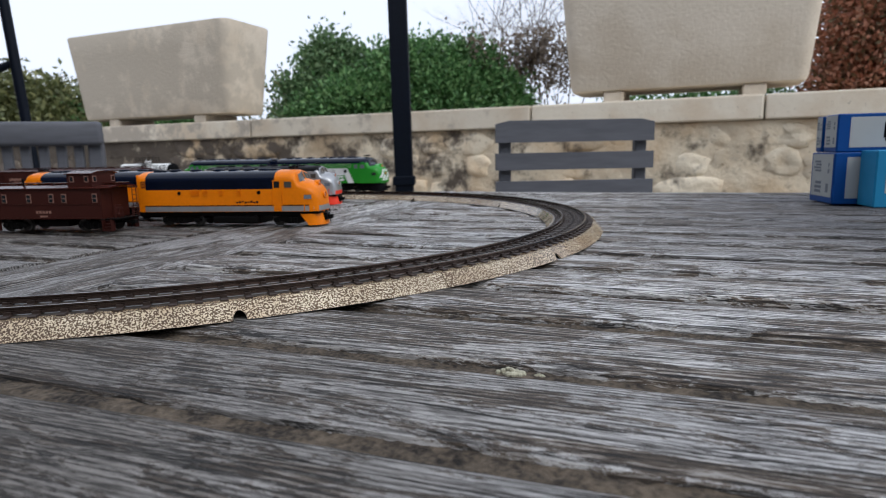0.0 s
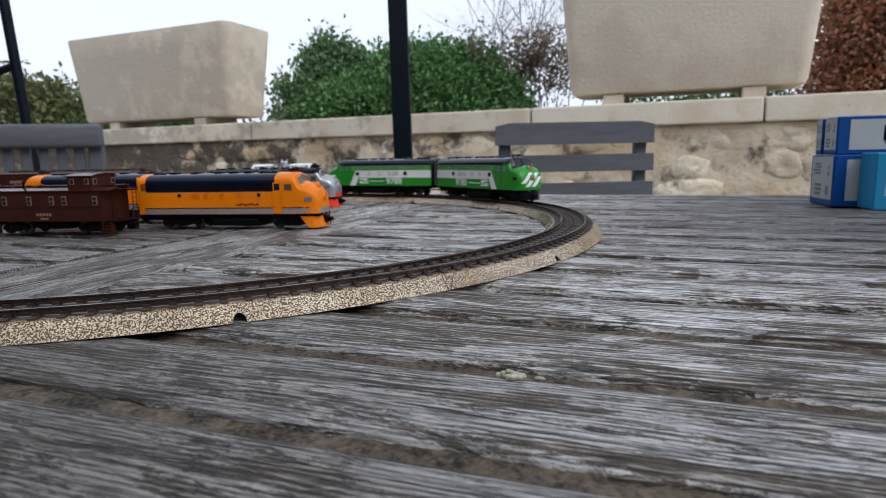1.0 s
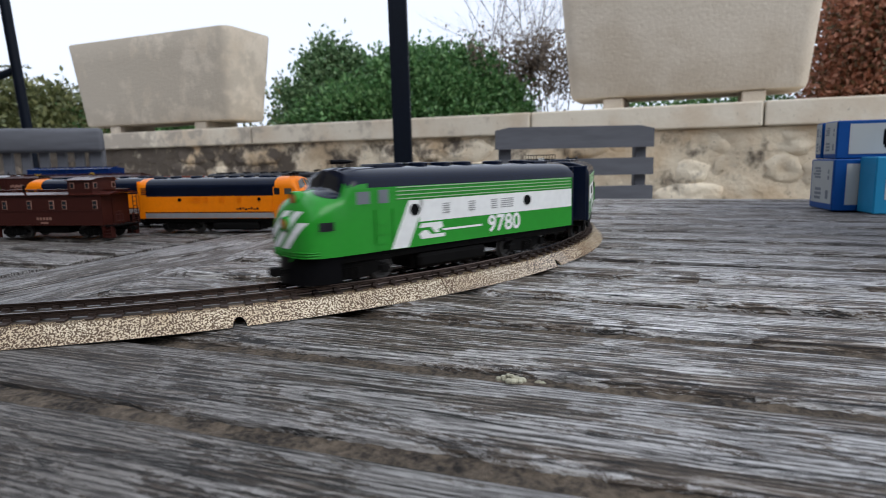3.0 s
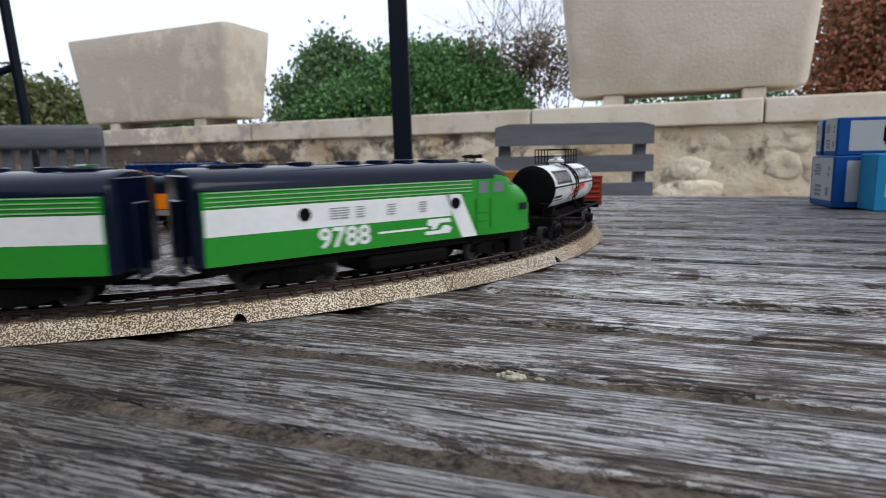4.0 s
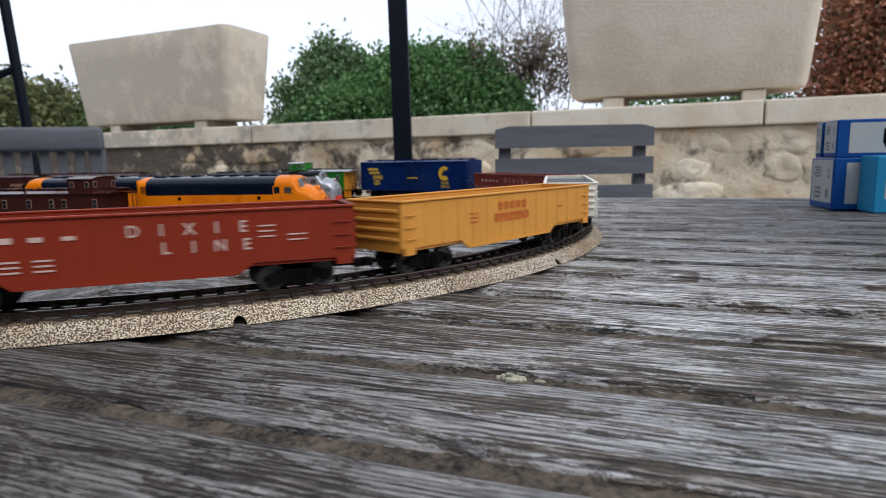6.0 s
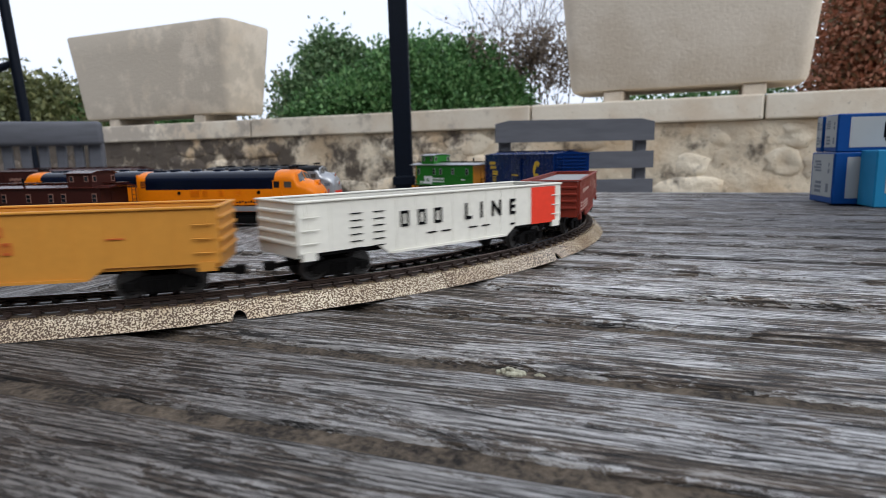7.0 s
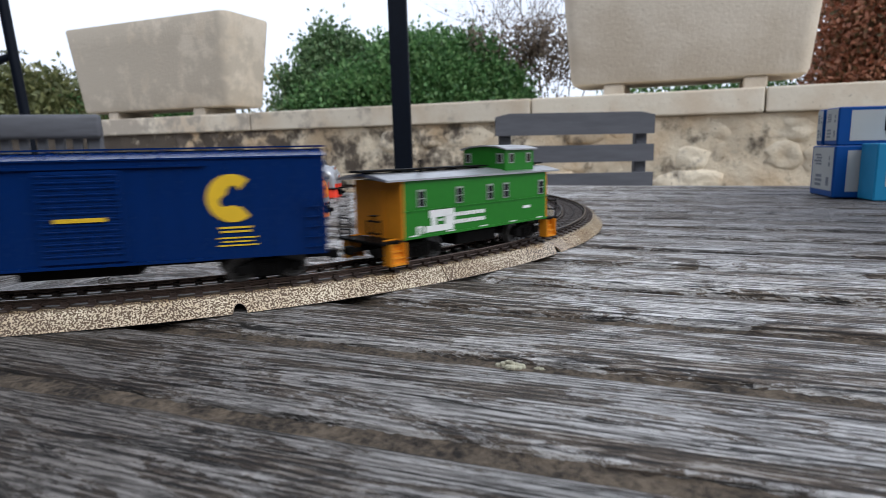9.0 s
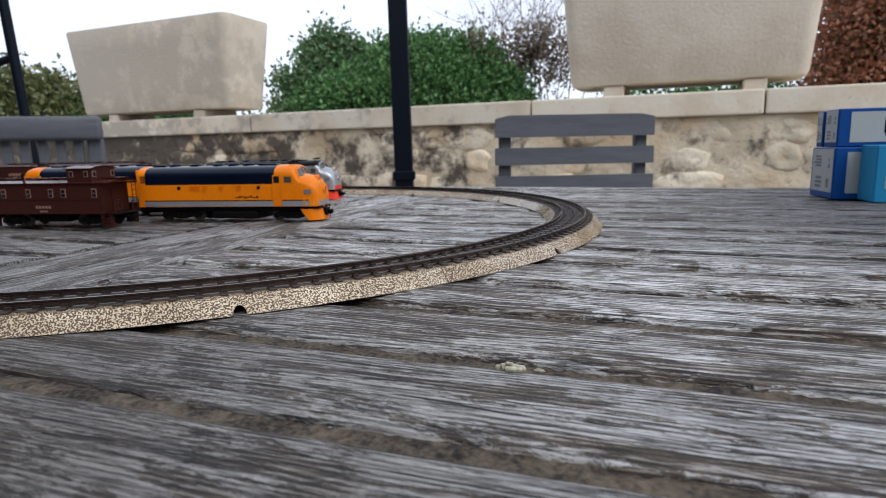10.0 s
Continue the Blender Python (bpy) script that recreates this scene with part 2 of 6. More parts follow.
def stained(name, pale, ochre, dark, lean=0.0, cut=0.0, spots=0.0, bump=0.010, grain=26.0, rough=0.9, per_object=0.0):
    """Old stone: pale ground, ochre clouds, dark lichen stains, pitted relief. lean thickens the dark leftward: stain
    on the wall, imitated shade on cap and planters.
    """
    m = bpy.data.materials.new(name)
    m.use_nodes = True
    n, l = m.node_tree.nodes, m.node_tree.links
    b = n["Principled BSDF"]
    b.inputs["Roughness"].default_value = rough
    b.inputs["Specular IOR Level"].default_value = 0.25
    geo = n.new("ShaderNodeNewGeometry")

    def cloud_of(scale, detail, warp=0.0, r=0.6):
        t = n.new("ShaderNodeTexNoise")
        t.inputs["Scale"].default_value, t.inputs["Detail"].default_value = scale, detail
        t.inputs["Distortion"].default_value, t.inputs["Roughness"].default_value = warp, r
        l.new(geo.outputs["Position"], t.inputs["Vector"])
        return t.outputs["Fac"]

    def span(v, a, c):
        r = n.new("ShaderNodeMapRange")
        r.interpolation_type = "SMOOTHSTEP"
        r.inputs["From Min"].default_value, r.inputs["From Max"].default_value = a, c
        l.new(v, r.inputs["Value"])
        return r.outputs[0]

    def over(under, tint, fac):
        x = n.new("ShaderNodeMix")
        x.data_type = "RGBA"
        l.new(fac, x.inputs["Factor"])
        if isinstance(under, tuple):
            x.inputs[6].default_value = (*under, 1)
        else:
            l.new(under, x.inputs[6])
        x.inputs[7].default_value = (*tint, 1)
        return x.outputs[2]

    wide, mid, fine = cloud_of(3.1, 6, 0.0), cloud_of(6.5, 8, 0.0, 0.66), cloud_of(grain * 3, 6)
    colour = over(pale, ochre, span(wide, 0.40, 0.68))
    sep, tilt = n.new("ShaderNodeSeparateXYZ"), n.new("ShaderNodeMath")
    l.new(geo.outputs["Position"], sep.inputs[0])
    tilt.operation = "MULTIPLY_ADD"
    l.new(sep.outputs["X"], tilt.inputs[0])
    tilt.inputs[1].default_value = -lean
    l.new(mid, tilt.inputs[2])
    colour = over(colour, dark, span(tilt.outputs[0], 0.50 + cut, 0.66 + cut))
    if spots:
        colour = over(colour, tuple(c * 0.45 for c in ochre), span(fine, 0.66 - spots, 0.74 - spots))
    if per_object:
        info, tone, hs = n.new("ShaderNodeObjectInfo"), n.new("ShaderNodeMapRange"), n.new("ShaderNodeHueSaturation")
        tone.inputs["To Min"].default_value, tone.inputs["To Max"].default_value = 1 - per_object, 1 + per_object * 0.6
        l.new(info.outputs["Random"], tone.inputs["Value"])
        l.new(tone.outputs[0], hs.inputs["Value"])
        l.new(colour, hs.inputs["Color"])
        colour = hs.outputs[0]
    l.new(colour, b.inputs["Base Color"])
    rel, bp = cloud_of(grain, 7), n.new("ShaderNodeBump")
    bp.inputs["Strength"].default_value, bp.inputs["Distance"].default_value = 0.7, bump
    l.new(rel, bp.inputs["Height"])
    l.new(bp.outputs[0], b.inputs["Normal"])
    return m


# cap and planters darken leftward: the weaker light there is put into their colour
CAPSTONE = stained("wall_cap_stone", (0.71, 0.645, 0.535), (0.62, 0.52, 0.40), (0.42, 0.37, 0.31), 0.070, 0.03, 0.02, 0.004, 30, per_object=0.08)
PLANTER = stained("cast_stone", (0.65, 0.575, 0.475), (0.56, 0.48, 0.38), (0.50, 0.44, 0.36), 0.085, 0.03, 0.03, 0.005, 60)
STONE = stained("rubble_stone", (0.80, 0.71, 0.56), (0.60, 0.45, 0.29), (0.12, 0.098, 0.08), 0.070, -0.03, 0.03, 0.018, 20, per_object=0.22)
MORTAR = stained("old_mortar", (0.70, 0.61, 0.47), (0.55, 0.42, 0.28), (0.11, 0.09, 0.072), 0.070, -0.04, 0.02, 0.018, 24)
IRON = material("dark_painted_steel", (0.004, 0.007, 0.014), 0.4, scale=60, amount=0.4, bump=0.0004, spec=0.12)
EARTH = material("soil", (0.09, 0.065, 0.045), 0.95, scale=30, amount=0.5, bump=0.01)

# ---- ground and table ----
bm = bmesh.new()
box(bm, -60, 60, -60, 60, -0.2, 0)
tagged(part("ground", bm, GROUND), "pale stone terrace floor", "ground", kind="structure")

TURN = -20.0
TAB = pose(0, 0, TZ, 0, 0, TURN)
table = thing("garden_table", "weathered silver-grey slatted wooden garden table", "table", TAB)
rng = random.Random(5)
PITCH, FIRST = 0.0502, 0.1045 - 7 * 0.0502
U_SEAM, U_SEAM2, U_END, U_START = -0.255, -0.345, 0.62, -1.40


def plank(x0, x1, y0, y1, name="plank", segs=24, wear=0.0016, drop=0.0, mat=WOOD):
    """A worn board: rounded long edges that wander a little, top face lifted here and there."""
    bm, ring = bmesh.new(), []
    ph = rng.random() * 50
    for i in range(segs + 1):
        x = x0 + (x1 - x0) * i / segs
        e0 = noise.noise((x * 14, ph, 0)) * wear + noise.noise((x * 70, ph, 3)) * wear * 0.5
        e1 = noise.noise((x * 14, ph, 9)) * wear + noise.noise((x * 70, ph, 5)) * wear * 0.5
        lift = noise.noise((x * 6, ph, 7)) * 0.0006 - drop
        a, b, r = y0 + e0, y1 + e1, 0.0035
        prof = [(a, -0.022), (a, lift - r), (a + r * 0.3, lift - r * 0.35), (a + r, lift - 0.0004), (a + 0.3 * (b - a), lift + 0.0002), (a + 0.7 * (b - a), lift + 0.0002),
                (b - r, lift - 0.0004), (b - r * 0.3, lift - r * 0.35), (b, lift - r), (b, -0.022)]
        ring.append([(x - (x0 + x1) / 2, y - (y0 + y1) / 2, z) for y, z in prof])
    loft(bm, ring)
    return part(name, bm, mat, table, smooth=True, m=pose((x0 + x1) / 2, (y0 + y1) / 2, 0))


k = 0
while FIRST + (k + 1) * PITCH < 0.95:
    y0 = FIRST + k * PITCH
    gap = 0.0048 + 0.0018 * rng.random() + (0.0028 if k > 8 else 0.0) 
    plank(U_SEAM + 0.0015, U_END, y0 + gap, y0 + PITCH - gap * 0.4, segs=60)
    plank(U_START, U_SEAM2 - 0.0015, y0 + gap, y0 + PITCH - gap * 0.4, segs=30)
    k += 1
BOARDS = k
V0, V1 = FIRST, FIRST + k * PITCH
for a, b in ((U_SEAM2, U_SEAM2 + 0.0445), (U_SEAM2 + 0.0465, U_SEAM)):
    ob = plank(V0, V1, -b, -a, "cross_plank", segs=50)
    ob.matrix_basis = pose(0, 0, 0, 0, 0, 90) @ ob.matrix_basis
part("apron", boxes((U_START + 0.06, U_END - 0.06, V0 + 0.03, V0 + 0.055, -0.11, -0.0225), (U_START + 0.06, U_END - 0.06, V1 - 0.055, V1 - 0.03, -0.11, -0.0225),
                    (U_START + 0.06, U_START + 0.085, V0 + 0.0552, V1 - 0.0552, -0.11, -0.0225), (U_END - 0.085, U_END - 0.06, V0 + 0.0552, V1 - 0.0552, -0.11, -0.0225),
                    (U_SEAM2 - 0.06, U_SEAM + 0.06, V0 + 0.056, V1 - 0.056, -0.06, -0.0225), bevel=0.002), CHAIR, table)
for x in (U_START + 0.09, U_END - 0.16):
    for y in (V0 + 0.06, V1 - 0.13):
        part("leg", boxes((x, x + 0.07, y, y + 0.07, -TZ, -0.0225), bevel=0.004), CHAIR, table)

# ---- wall behind, with cap stones and planters ----
WALL_A = math.degrees(math.atan(-0.42))
WALL = pose(0, 3.40, 0, 0, 0, WALL_A)      # x along the wall's face, y away from the table
CAP_TOP = TZ + 0.30
CAP_H = 0.112
wall = tagged(part("wall_north", boxes((-9, 9, 0.02, 0.40, 0, CAP_TOP - CAP_H)), MORTAR, m=WALL), "low rubble-stone garden wall with pale mortar", "wall", kind="structure")
rng2 = random.Random(11)
for x0 in (-6.6, -5.3, -4.0, -2.7, -1.30, 0.52, 1.60, 2.9, 4.2):
    x1 = {-6.6: -5.3, -5.3: -4.0, -4.0: -2.7, -2.7: -1.30, -1.30: 0.52, 0.52: 1.60, 1.60: 2.9, 2.9: 4.2, 4.2: 5.5}[x0]
    bm = bmesh.new()
    box(bm, x0 + 0.004, x1 - 0.004, -0.03, 0.45, CAP_TOP - CAP_H, CAP_TOP, 0.008, 2)
    part("cap_stone", bm, CAPSTONE, wall)


def rubble(w, h, d, seed):
    """A rough-faced stone: rounded uneven outline, bulging broken face."""
    bm = bmesh.new()
    k = 16
    rg = random.Random(seed)
    ph = rg.random() * 90
    out = []
    for i in range(k):
        a = 2 * math.pi * i / k
        c, s = math.cos(a), math.sin(a)
        q = 1 / (abs(c) ** 3.2 + abs(s) ** 3.2) ** (1 / 3.2)
        r = 1 + 0.34 * noise.noise((c * 1.3, s * 1.3, ph)) + 0.22 * noise.noise((c * 3.4, s * 3.4, ph))
        out.append((c * q * w / 2 * r, s * q * h / 2 * r))
    rings = []
    for f, y in ((1.0, 0.03), (1.0, -d * 0.25), (0.93, -d * 0.75), (0.72, -d), (0.42, -d * 1.05), (0.12, -d)):
        rings.append([(x * f, y + ((noise.noise((x * f * 16, z * f * 16, ph)) * 0.016 + noise.noise((x * f * 45, z * f * 45, ph)) * 0.008) if y < 0 else 0), z * f) for x, z in out])
    loft(bm, rings)
    return bm


# mortar smeared unevenly between and over the stones
bm, grid = bmesh.new(), []
for j in range(33):
    z = 0.01 + (CAP_TOP - CAP_H - 0.014) * j / 32
    grid.append([bm.verts.new((x, 0.004 + 0.020 * noise.noise((x * 6, z * 6, 2)) + 0.008 * noise.noise((x * 23, z * 23, 5)), z)) for x in [-4.3 + 0.03 * i for i in range(258)]])
for p, q in zip(grid, grid[1:]):
    for i in range(257):
        bm.faces.new((p[i], p[i + 1], q[i + 1], q[i]))
part("mortar_face", bm, MORTAR, wall, smooth=75)
rows_z = [0.02, 0.20, 0.36, 0.52, 0.655, 0.80, CAP_TOP - CAP_H - 0.002]
count = 0
for zi in range(len(rows_z) - 1):
    z0, z1 = rows_z[zi], rows_z[zi + 1]
    x = -4.2 + rng2.random() * 0.2
    while x < 3.4:
        wd = rng2.uniform(0.14, 0.42)
        hh = (z1 - z0) * rng2.uniform(0.80, 1.18)
        part("stone", rubble(wd * 1.0, hh, rng2.uniform(0.006, 0.030), count), STONE, wall, smooth=75, m=pose(x + wd / 2, 0.02, (z0 + z1) / 2 + rng2.uniform(-1, 1) * 0.015, 0, rng2.uniform(-8, 8), 0))
        x += wd
        count += 1


def planter(x0, x1, name_label, top=0.60):
    """A cast-stone trough: flared sides, rounded corners, thick rim, two feet, soil inside."""
    w, d = x1 - x0, 0.46
    th = thing("planter", name_label, "planter", WALL @ pose((x0 + x1) / 2, -0.02 + d / 2, CAP_TOP), "planters on the wall")

    def ring(hw, hd, z, r):
        pts = []
        for cx, cy, a0 in ((hw - r, hd - r, 0), (-hw + r, hd - r, 90), (-hw + r, -hd + r, 180), (hw - r, -hd + r, 270)):
            for j in range(7):
                a = radians(a0 + 15 * j)
                pts.append((cx + r * math.cos(a), cy + r * math.sin(a), z))
        return pts

    hw, hd = w / 2, d / 2
    bm = bmesh.new()
    rs = [ring(hw - 0.085, hd - 0.085, 0.055, 0.04), ring(hw - 0.06, hd - 0.06, 0.06, 0.05), ring(hw - 0.05, hd - 0.05, 0.085, 0.06)]
    rs += [ring(hw - 0.05 + 0.05 * t, hd - 0.05 + 0.05 * t, 0.085 + (top - 0.1) * t, 0.065) for t in (0.25, 0.5, 0.75, 1.0)]
    rs += [ring(hw - 0.004, hd - 0.004, top - 0.004, 0.065), ring(hw - 0.05, hd - 0.05, top - 0.004, 0.05), ring(hw - 0.055, hd - 0.055, top - 0.08, 0.05)]
    loft(bm, rs)
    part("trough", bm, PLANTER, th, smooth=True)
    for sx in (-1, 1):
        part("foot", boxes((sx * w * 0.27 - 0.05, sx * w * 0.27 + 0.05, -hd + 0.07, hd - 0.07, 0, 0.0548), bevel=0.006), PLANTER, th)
    bm = bmesh.new()
    loft(bm, [ring(hw - 0.056, hd - 0.056, top - 0.12, 0.05), ring(hw - 0.056, hd - 0.056, top - 0.07, 0.05)])
    part("soil", bm, EARTH, th)
    return th


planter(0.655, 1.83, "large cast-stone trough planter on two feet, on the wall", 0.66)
planter(-2.95, -1.45, "weathered beige cast-stone trough planter on the wall, some shade in its colour", 0.645)

# ---- unseen walls added behind and left of the viewer, to block skylight and reflections ----
RENDER = material("dark_blocker", (0.13, 0.105, 0.085), 0.9, scale=8, amount=0.25, bump=0.003)
tagged(part("added_wall_south", boxes((-9, 9, -4.85, -4.6, 0, 2.7)), RENDER), "plain dark wall added out of view behind the viewer to block skylight", "wall", kind="structure")
tagged(part("added_wall_west", boxes((-3.2, -2.95, -4.596, 2.7, 0, 3.4)), RENDER), "plain dark wall added out of view on the left to block skylight", "wall", kind="structure")

# ---- posts ----
post = thing("post", "tall dark painted steel pergola post", "post", pose(-0.135, 2.30, 0, 0, -0.6, 0))
bm = bmesh.new()
box(bm, -0.034, 0.034, -0.034, 0.034, 0.02, 3.2, 0.004)
part("shaft", bm, IRON, post)
part("base_plate", boxes((-0.07, 0.07, -0.07, 0.07, 0, 0.0198), bevel=0.002), IRON, post)
part("collar", boxes((-0.042, 0.042, -0.042, 0.042, TZ - 0.055, TZ - 0.02), bevel=0.004), IRON, post)
post = thing("post", "slim dark painted steel post with a diagonal brace", "post", pose(-1.5, 2.30, 0, 0, -3.6, 0))
bm = bmesh.new()
rod(bm, (0, 0, 0.016), (0, 0, 3.2), 0.018, 16)
part("shaft", bm, IRON, post, smooth=True)
part("base_plate", boxes((-0.06, 0.06, -0.06, 0.06, 0, 0.0158), bevel=0.002), IRON, post)
bm = bmesh.new()
rod(bm, (-0.012, 0, TZ + 0.425), (-0.5, -0.1, TZ + 0.25), 0.014, 10)
part("brace", bm, IRON, post, smooth=True)


# ---- chairs ----
def slat_chair():
    ch = thing("garden_chair", "grey-painted slatted wooden garden chair", "chair", pose(0, 0, 0), "chairs round the table")
    w = 0.43
    for sx in (-1, 1):
        part("back_post", boxes((sx * (w / 2 - 0.028) - 0.016, sx * (w / 2 - 0.028) + 0.016, 0.004, 0.03, 0, 0.86), bevel=0.003), CHAIR, ch)
        part("front_leg", boxes((sx * (w / 2 - 0.028) - 0.016, sx * (w / 2 - 0.028) + 0.016, -0.42, -0.38, 0, 0.43), bevel=0.003), CHAIR, ch)
        part("side_rail", boxes((sx * (w / 2 - 0.028) - 0.012, sx * (w / 2 - 0.028) + 0.012, -0.3798, 0.0038, 0.37, 0.43), bevel=0.003), CHAIR, ch)
    for z0, z1 in ((0.826, 0.884), (0.752, 0.798), (0.676, 0.722), (0.60, 0.646)):
        bm, rings = bmesh.new(), []
        for i in range(13):
            x = -w / 2 + w * i / 12
            e = min(1.0, min(i, 12 - i) / 1.0 + 0.86) if z1 > 0.85 else 1.0
            rings.append([(x, -0.018, z0), (x, 0.0035, z0), (x, 0.0035, z0 + (z1 - z0) * e), (x, -0.018, z0 + (z1 - z0) * e)])
        loft(bm, rings)
        bmesh.ops.bevel(bm, geom=[e for e in bm.edges if len(e.link_faces) == 2 and e.calc_face_angle(0) > 1], offset=0.003, segments=2, affect="EDGES")
        part("back_slat", bm, CHAIR, ch, smooth=True)
    for i in range(7):
        y = -0.43 + i * 0.06
        part("seat_slat", boxes((-w / 2, w / 2, y, y + 0.05, 0.4302, 0.45), bevel=0.004), CHAIR, ch)
    return ch


def rail_chair():
    """Wide top rail over upright slats."""
    ch = thing("garden_armchair", "grey wooden garden armchair with upright back slats", "chair", pose(0, 0, 0), "chairs round the table")
    w = 0.62
    for sx in (-1, 1):
        part("back_post", boxes((sx * (w / 2 - 0.03) - 0.02, sx * (w / 2 - 0.03) + 0.02, 0.001, 0.035, 0, 0.885), bevel=0.004), CHAIR, ch)
        part("front_leg", boxes((sx * (w / 2 - 0.03) - 0.02, sx * (w / 2 - 0.03) + 0.02, -0.48, -0.44, 0, 0.57), bevel=0.004), CHAIR, ch)
        part("armrest", boxes((sx * (w / 2 - 0.03) - 0.03, sx * (w / 2 - 0.03) + 0.03, -0.5, -0.001, 0.5702, 0.595), bevel=0.006), CHAIR, ch)
    bm = bmesh.new()
    box(bm, -w / 2, w / 2, -0.028, 0.0008, 0.845, 0.915, 0.012, 3)
    part("top_rail", bm, CHAIR, ch, smooth=True)
    part("lower_rail", boxes((-w / 2 + 0.052, w / 2 - 0.052, 0.003, 0.03, 0.46, 0.51), bevel=0.004), CHAIR, ch)
    for i in range(11):
        x = -w / 2 + 0.075 + i * (w - 0.15) / 10
        part("back_slat", boxes((x - 0.013, x + 0.013, 0.0015, 0.018, 0.5102, 0.89), bevel=0.003), CHAIR, ch)
    for i in range(8):
        y = -0.48 + i * 0.06
        part("seat_slat", boxes((-w / 2 + 0.055, w / 2 - 0.055, y, y + 0.05, 0.43, 0.4495), bevel=0.004), CHAIR, ch)
    return ch


slat_chair().matrix_basis = pose(0.362, 1.65, 0, 0, 0, 2)
rail_chair().matrix_basis = pose(-1.31, 1.75, 0.0, 0, 0, 14)

# ---- shrubs behind the wall ----
def leafmat(name, a, b, c):
    """Leaves: three hues told apart leaf by leaf, slightly glossy, letting some light through."""
    m = bpy.data.materials.new(name)
    m.use_nodes = True
    n, l = m.node_tree.nodes, m.node_tree.links
    p = n["Principled BSDF"]
    g, r = n.new("ShaderNodeNewGeometry"), n.new("ShaderNodeValToRGB")
    e = r.color_ramp.elements
    e[0].color, e[1].color = (*a, 1), (*c, 1)
    e.new(0.55).color = (*b, 1)
    l.new(g.outputs["Random Per Island"], r.inputs[0])
    l.new(r.outputs[0], p.inputs["Base Color"])
    p.inputs["Roughness"].default_value = 0.5
    t, mx = n.new("ShaderNodeBsdfTranslucent"), n.new("ShaderNodeMixShader")
    mx.inputs[0].default_value = 0.25
    l.new(r.outputs[0], t.inputs["Color"])
    l.new(p.outputs[0], mx.inputs[1])
    l.new(t.outputs[0], mx.inputs[2])
    l.new(mx.outputs[0], n["Material Output"].inputs["Surface"])
    return m


BARK = material("grey_brown_bark", (0.16, 0.12, 0.09), 0.9, scale=40, amount=0.5, bump=0.004)
LEAF = leafmat("laurel_leaves", (0.042, 0.115, 0.034), (0.10, 0.24, 0.075), (0.24, 0.40, 0.16))
LEAF2 = leafmat("olive_leaves", (0.07, 0.085, 0.03), (0.14, 0.16, 0.06), (0.26, 0.26, 0.11))
LEAF3 = leafmat("russet_leaves", (0.10, 0.085, 0.035), (0.42, 0.160, 0.090), (0.60, 0.30, 0.19))
LEAF5 = leafmat("pale_green_leaves", (0.06, 0.13, 0.05), (0.12, 0.22, 0.09), (0.24, 0.34, 0.17))
LEAF4 = leafmat("dry_twig_leaves", (0.09, 0.065, 0.045), (0.16, 0.12, 0.09), (0.25, 0.20, 0.15))


def shrub(label, at, clumps, leaf, mat, count, seed, category="shrub", limbs=9, thin=0.010):
    """Stems from the ground to the clumps, and a crown of single leaves gathered on twigs, denser inside, ragged outside.
    clumps: x, y, z, radius."""
    rg = random.Random(seed)
    th = thing("shrub", label, category, Matrix.Translation(at))
    bm = bmesh.new()
    for i in range(limbs):
        c = clumps[i % len(clumps)]
        end = Vector((c[0], c[1], c[2])) + Vector((rg.uniform(-1, 1), rg.uniform(-1, 1), rg.uniform(-0.5, 1))) * c[3] * 0.6
        p = Vector((c[0] * 0.35 + rg.uniform(-0.08, 0.08), rg.uniform(-0.08, 0.08), 0))
        for k in range(4):
            q = p.lerp(end, (k + 1) / 4) + Vector((rg.uniform(-1, 1), rg.uniform(-1, 1), 0)) * 0.05
            rod(bm, p, q, thin * (1.6 - 0.35 * k), 6, thin * (1.25 - 0.35 * k))
            p = q
    part("stem", bm, BARK, th)
    verts, faces = [], []
    total = sum(c[3] ** 2 for c in clumps)
    for c in clumps:
        n = int(count * c[3] ** 2 / total)
        sprigs = [(Vector((rg.gauss(0, 1), rg.gauss(0, 1), rg.gauss(0, 1))).normalized() * c[3] * rg.uniform(0.12, 1.0) ** 0.5) for _ in range(max(8, n // 9))]
        for i in range(n):
            s = rg.choice(sprigs)
            o = Vector((c[0], c[1], c[2])) + s + Vector((rg.gauss(0, 1), rg.gauss(0, 1), rg.gauss(0, 1))) * leaf * 1.1
            if o.z < 0.05:
                continue
            d = (s.normalized() + Vector((rg.gauss(0, 1), rg.gauss(0, 1), rg.gauss(0, 1))) * 0.7).normalized()
            w = d.orthogonal().normalized()
            w = (Matrix.Rotation(rg.uniform(0, 6.28), 3, d) @ w) * leaf * rg.uniform(0.22, 0.34)
            up = d * leaf * rg.uniform(0.7, 1.15)
            bend = d.cross(w).normalized() * leaf * 0.12
            k = len(verts)
            verts += [o, o + up * 0.5 + w + bend, o + up, o + up * 0.5 - w + bend]
            faces += [(k, k + 1, k + 2), (k, k + 2, k + 3)]
    me = bpy.data.meshes.new("crown")
    me.from_pydata(verts, [], faces)
    me.materials.append(mat)
    cr = new("crown", me)
    cr.parent = th
    return th


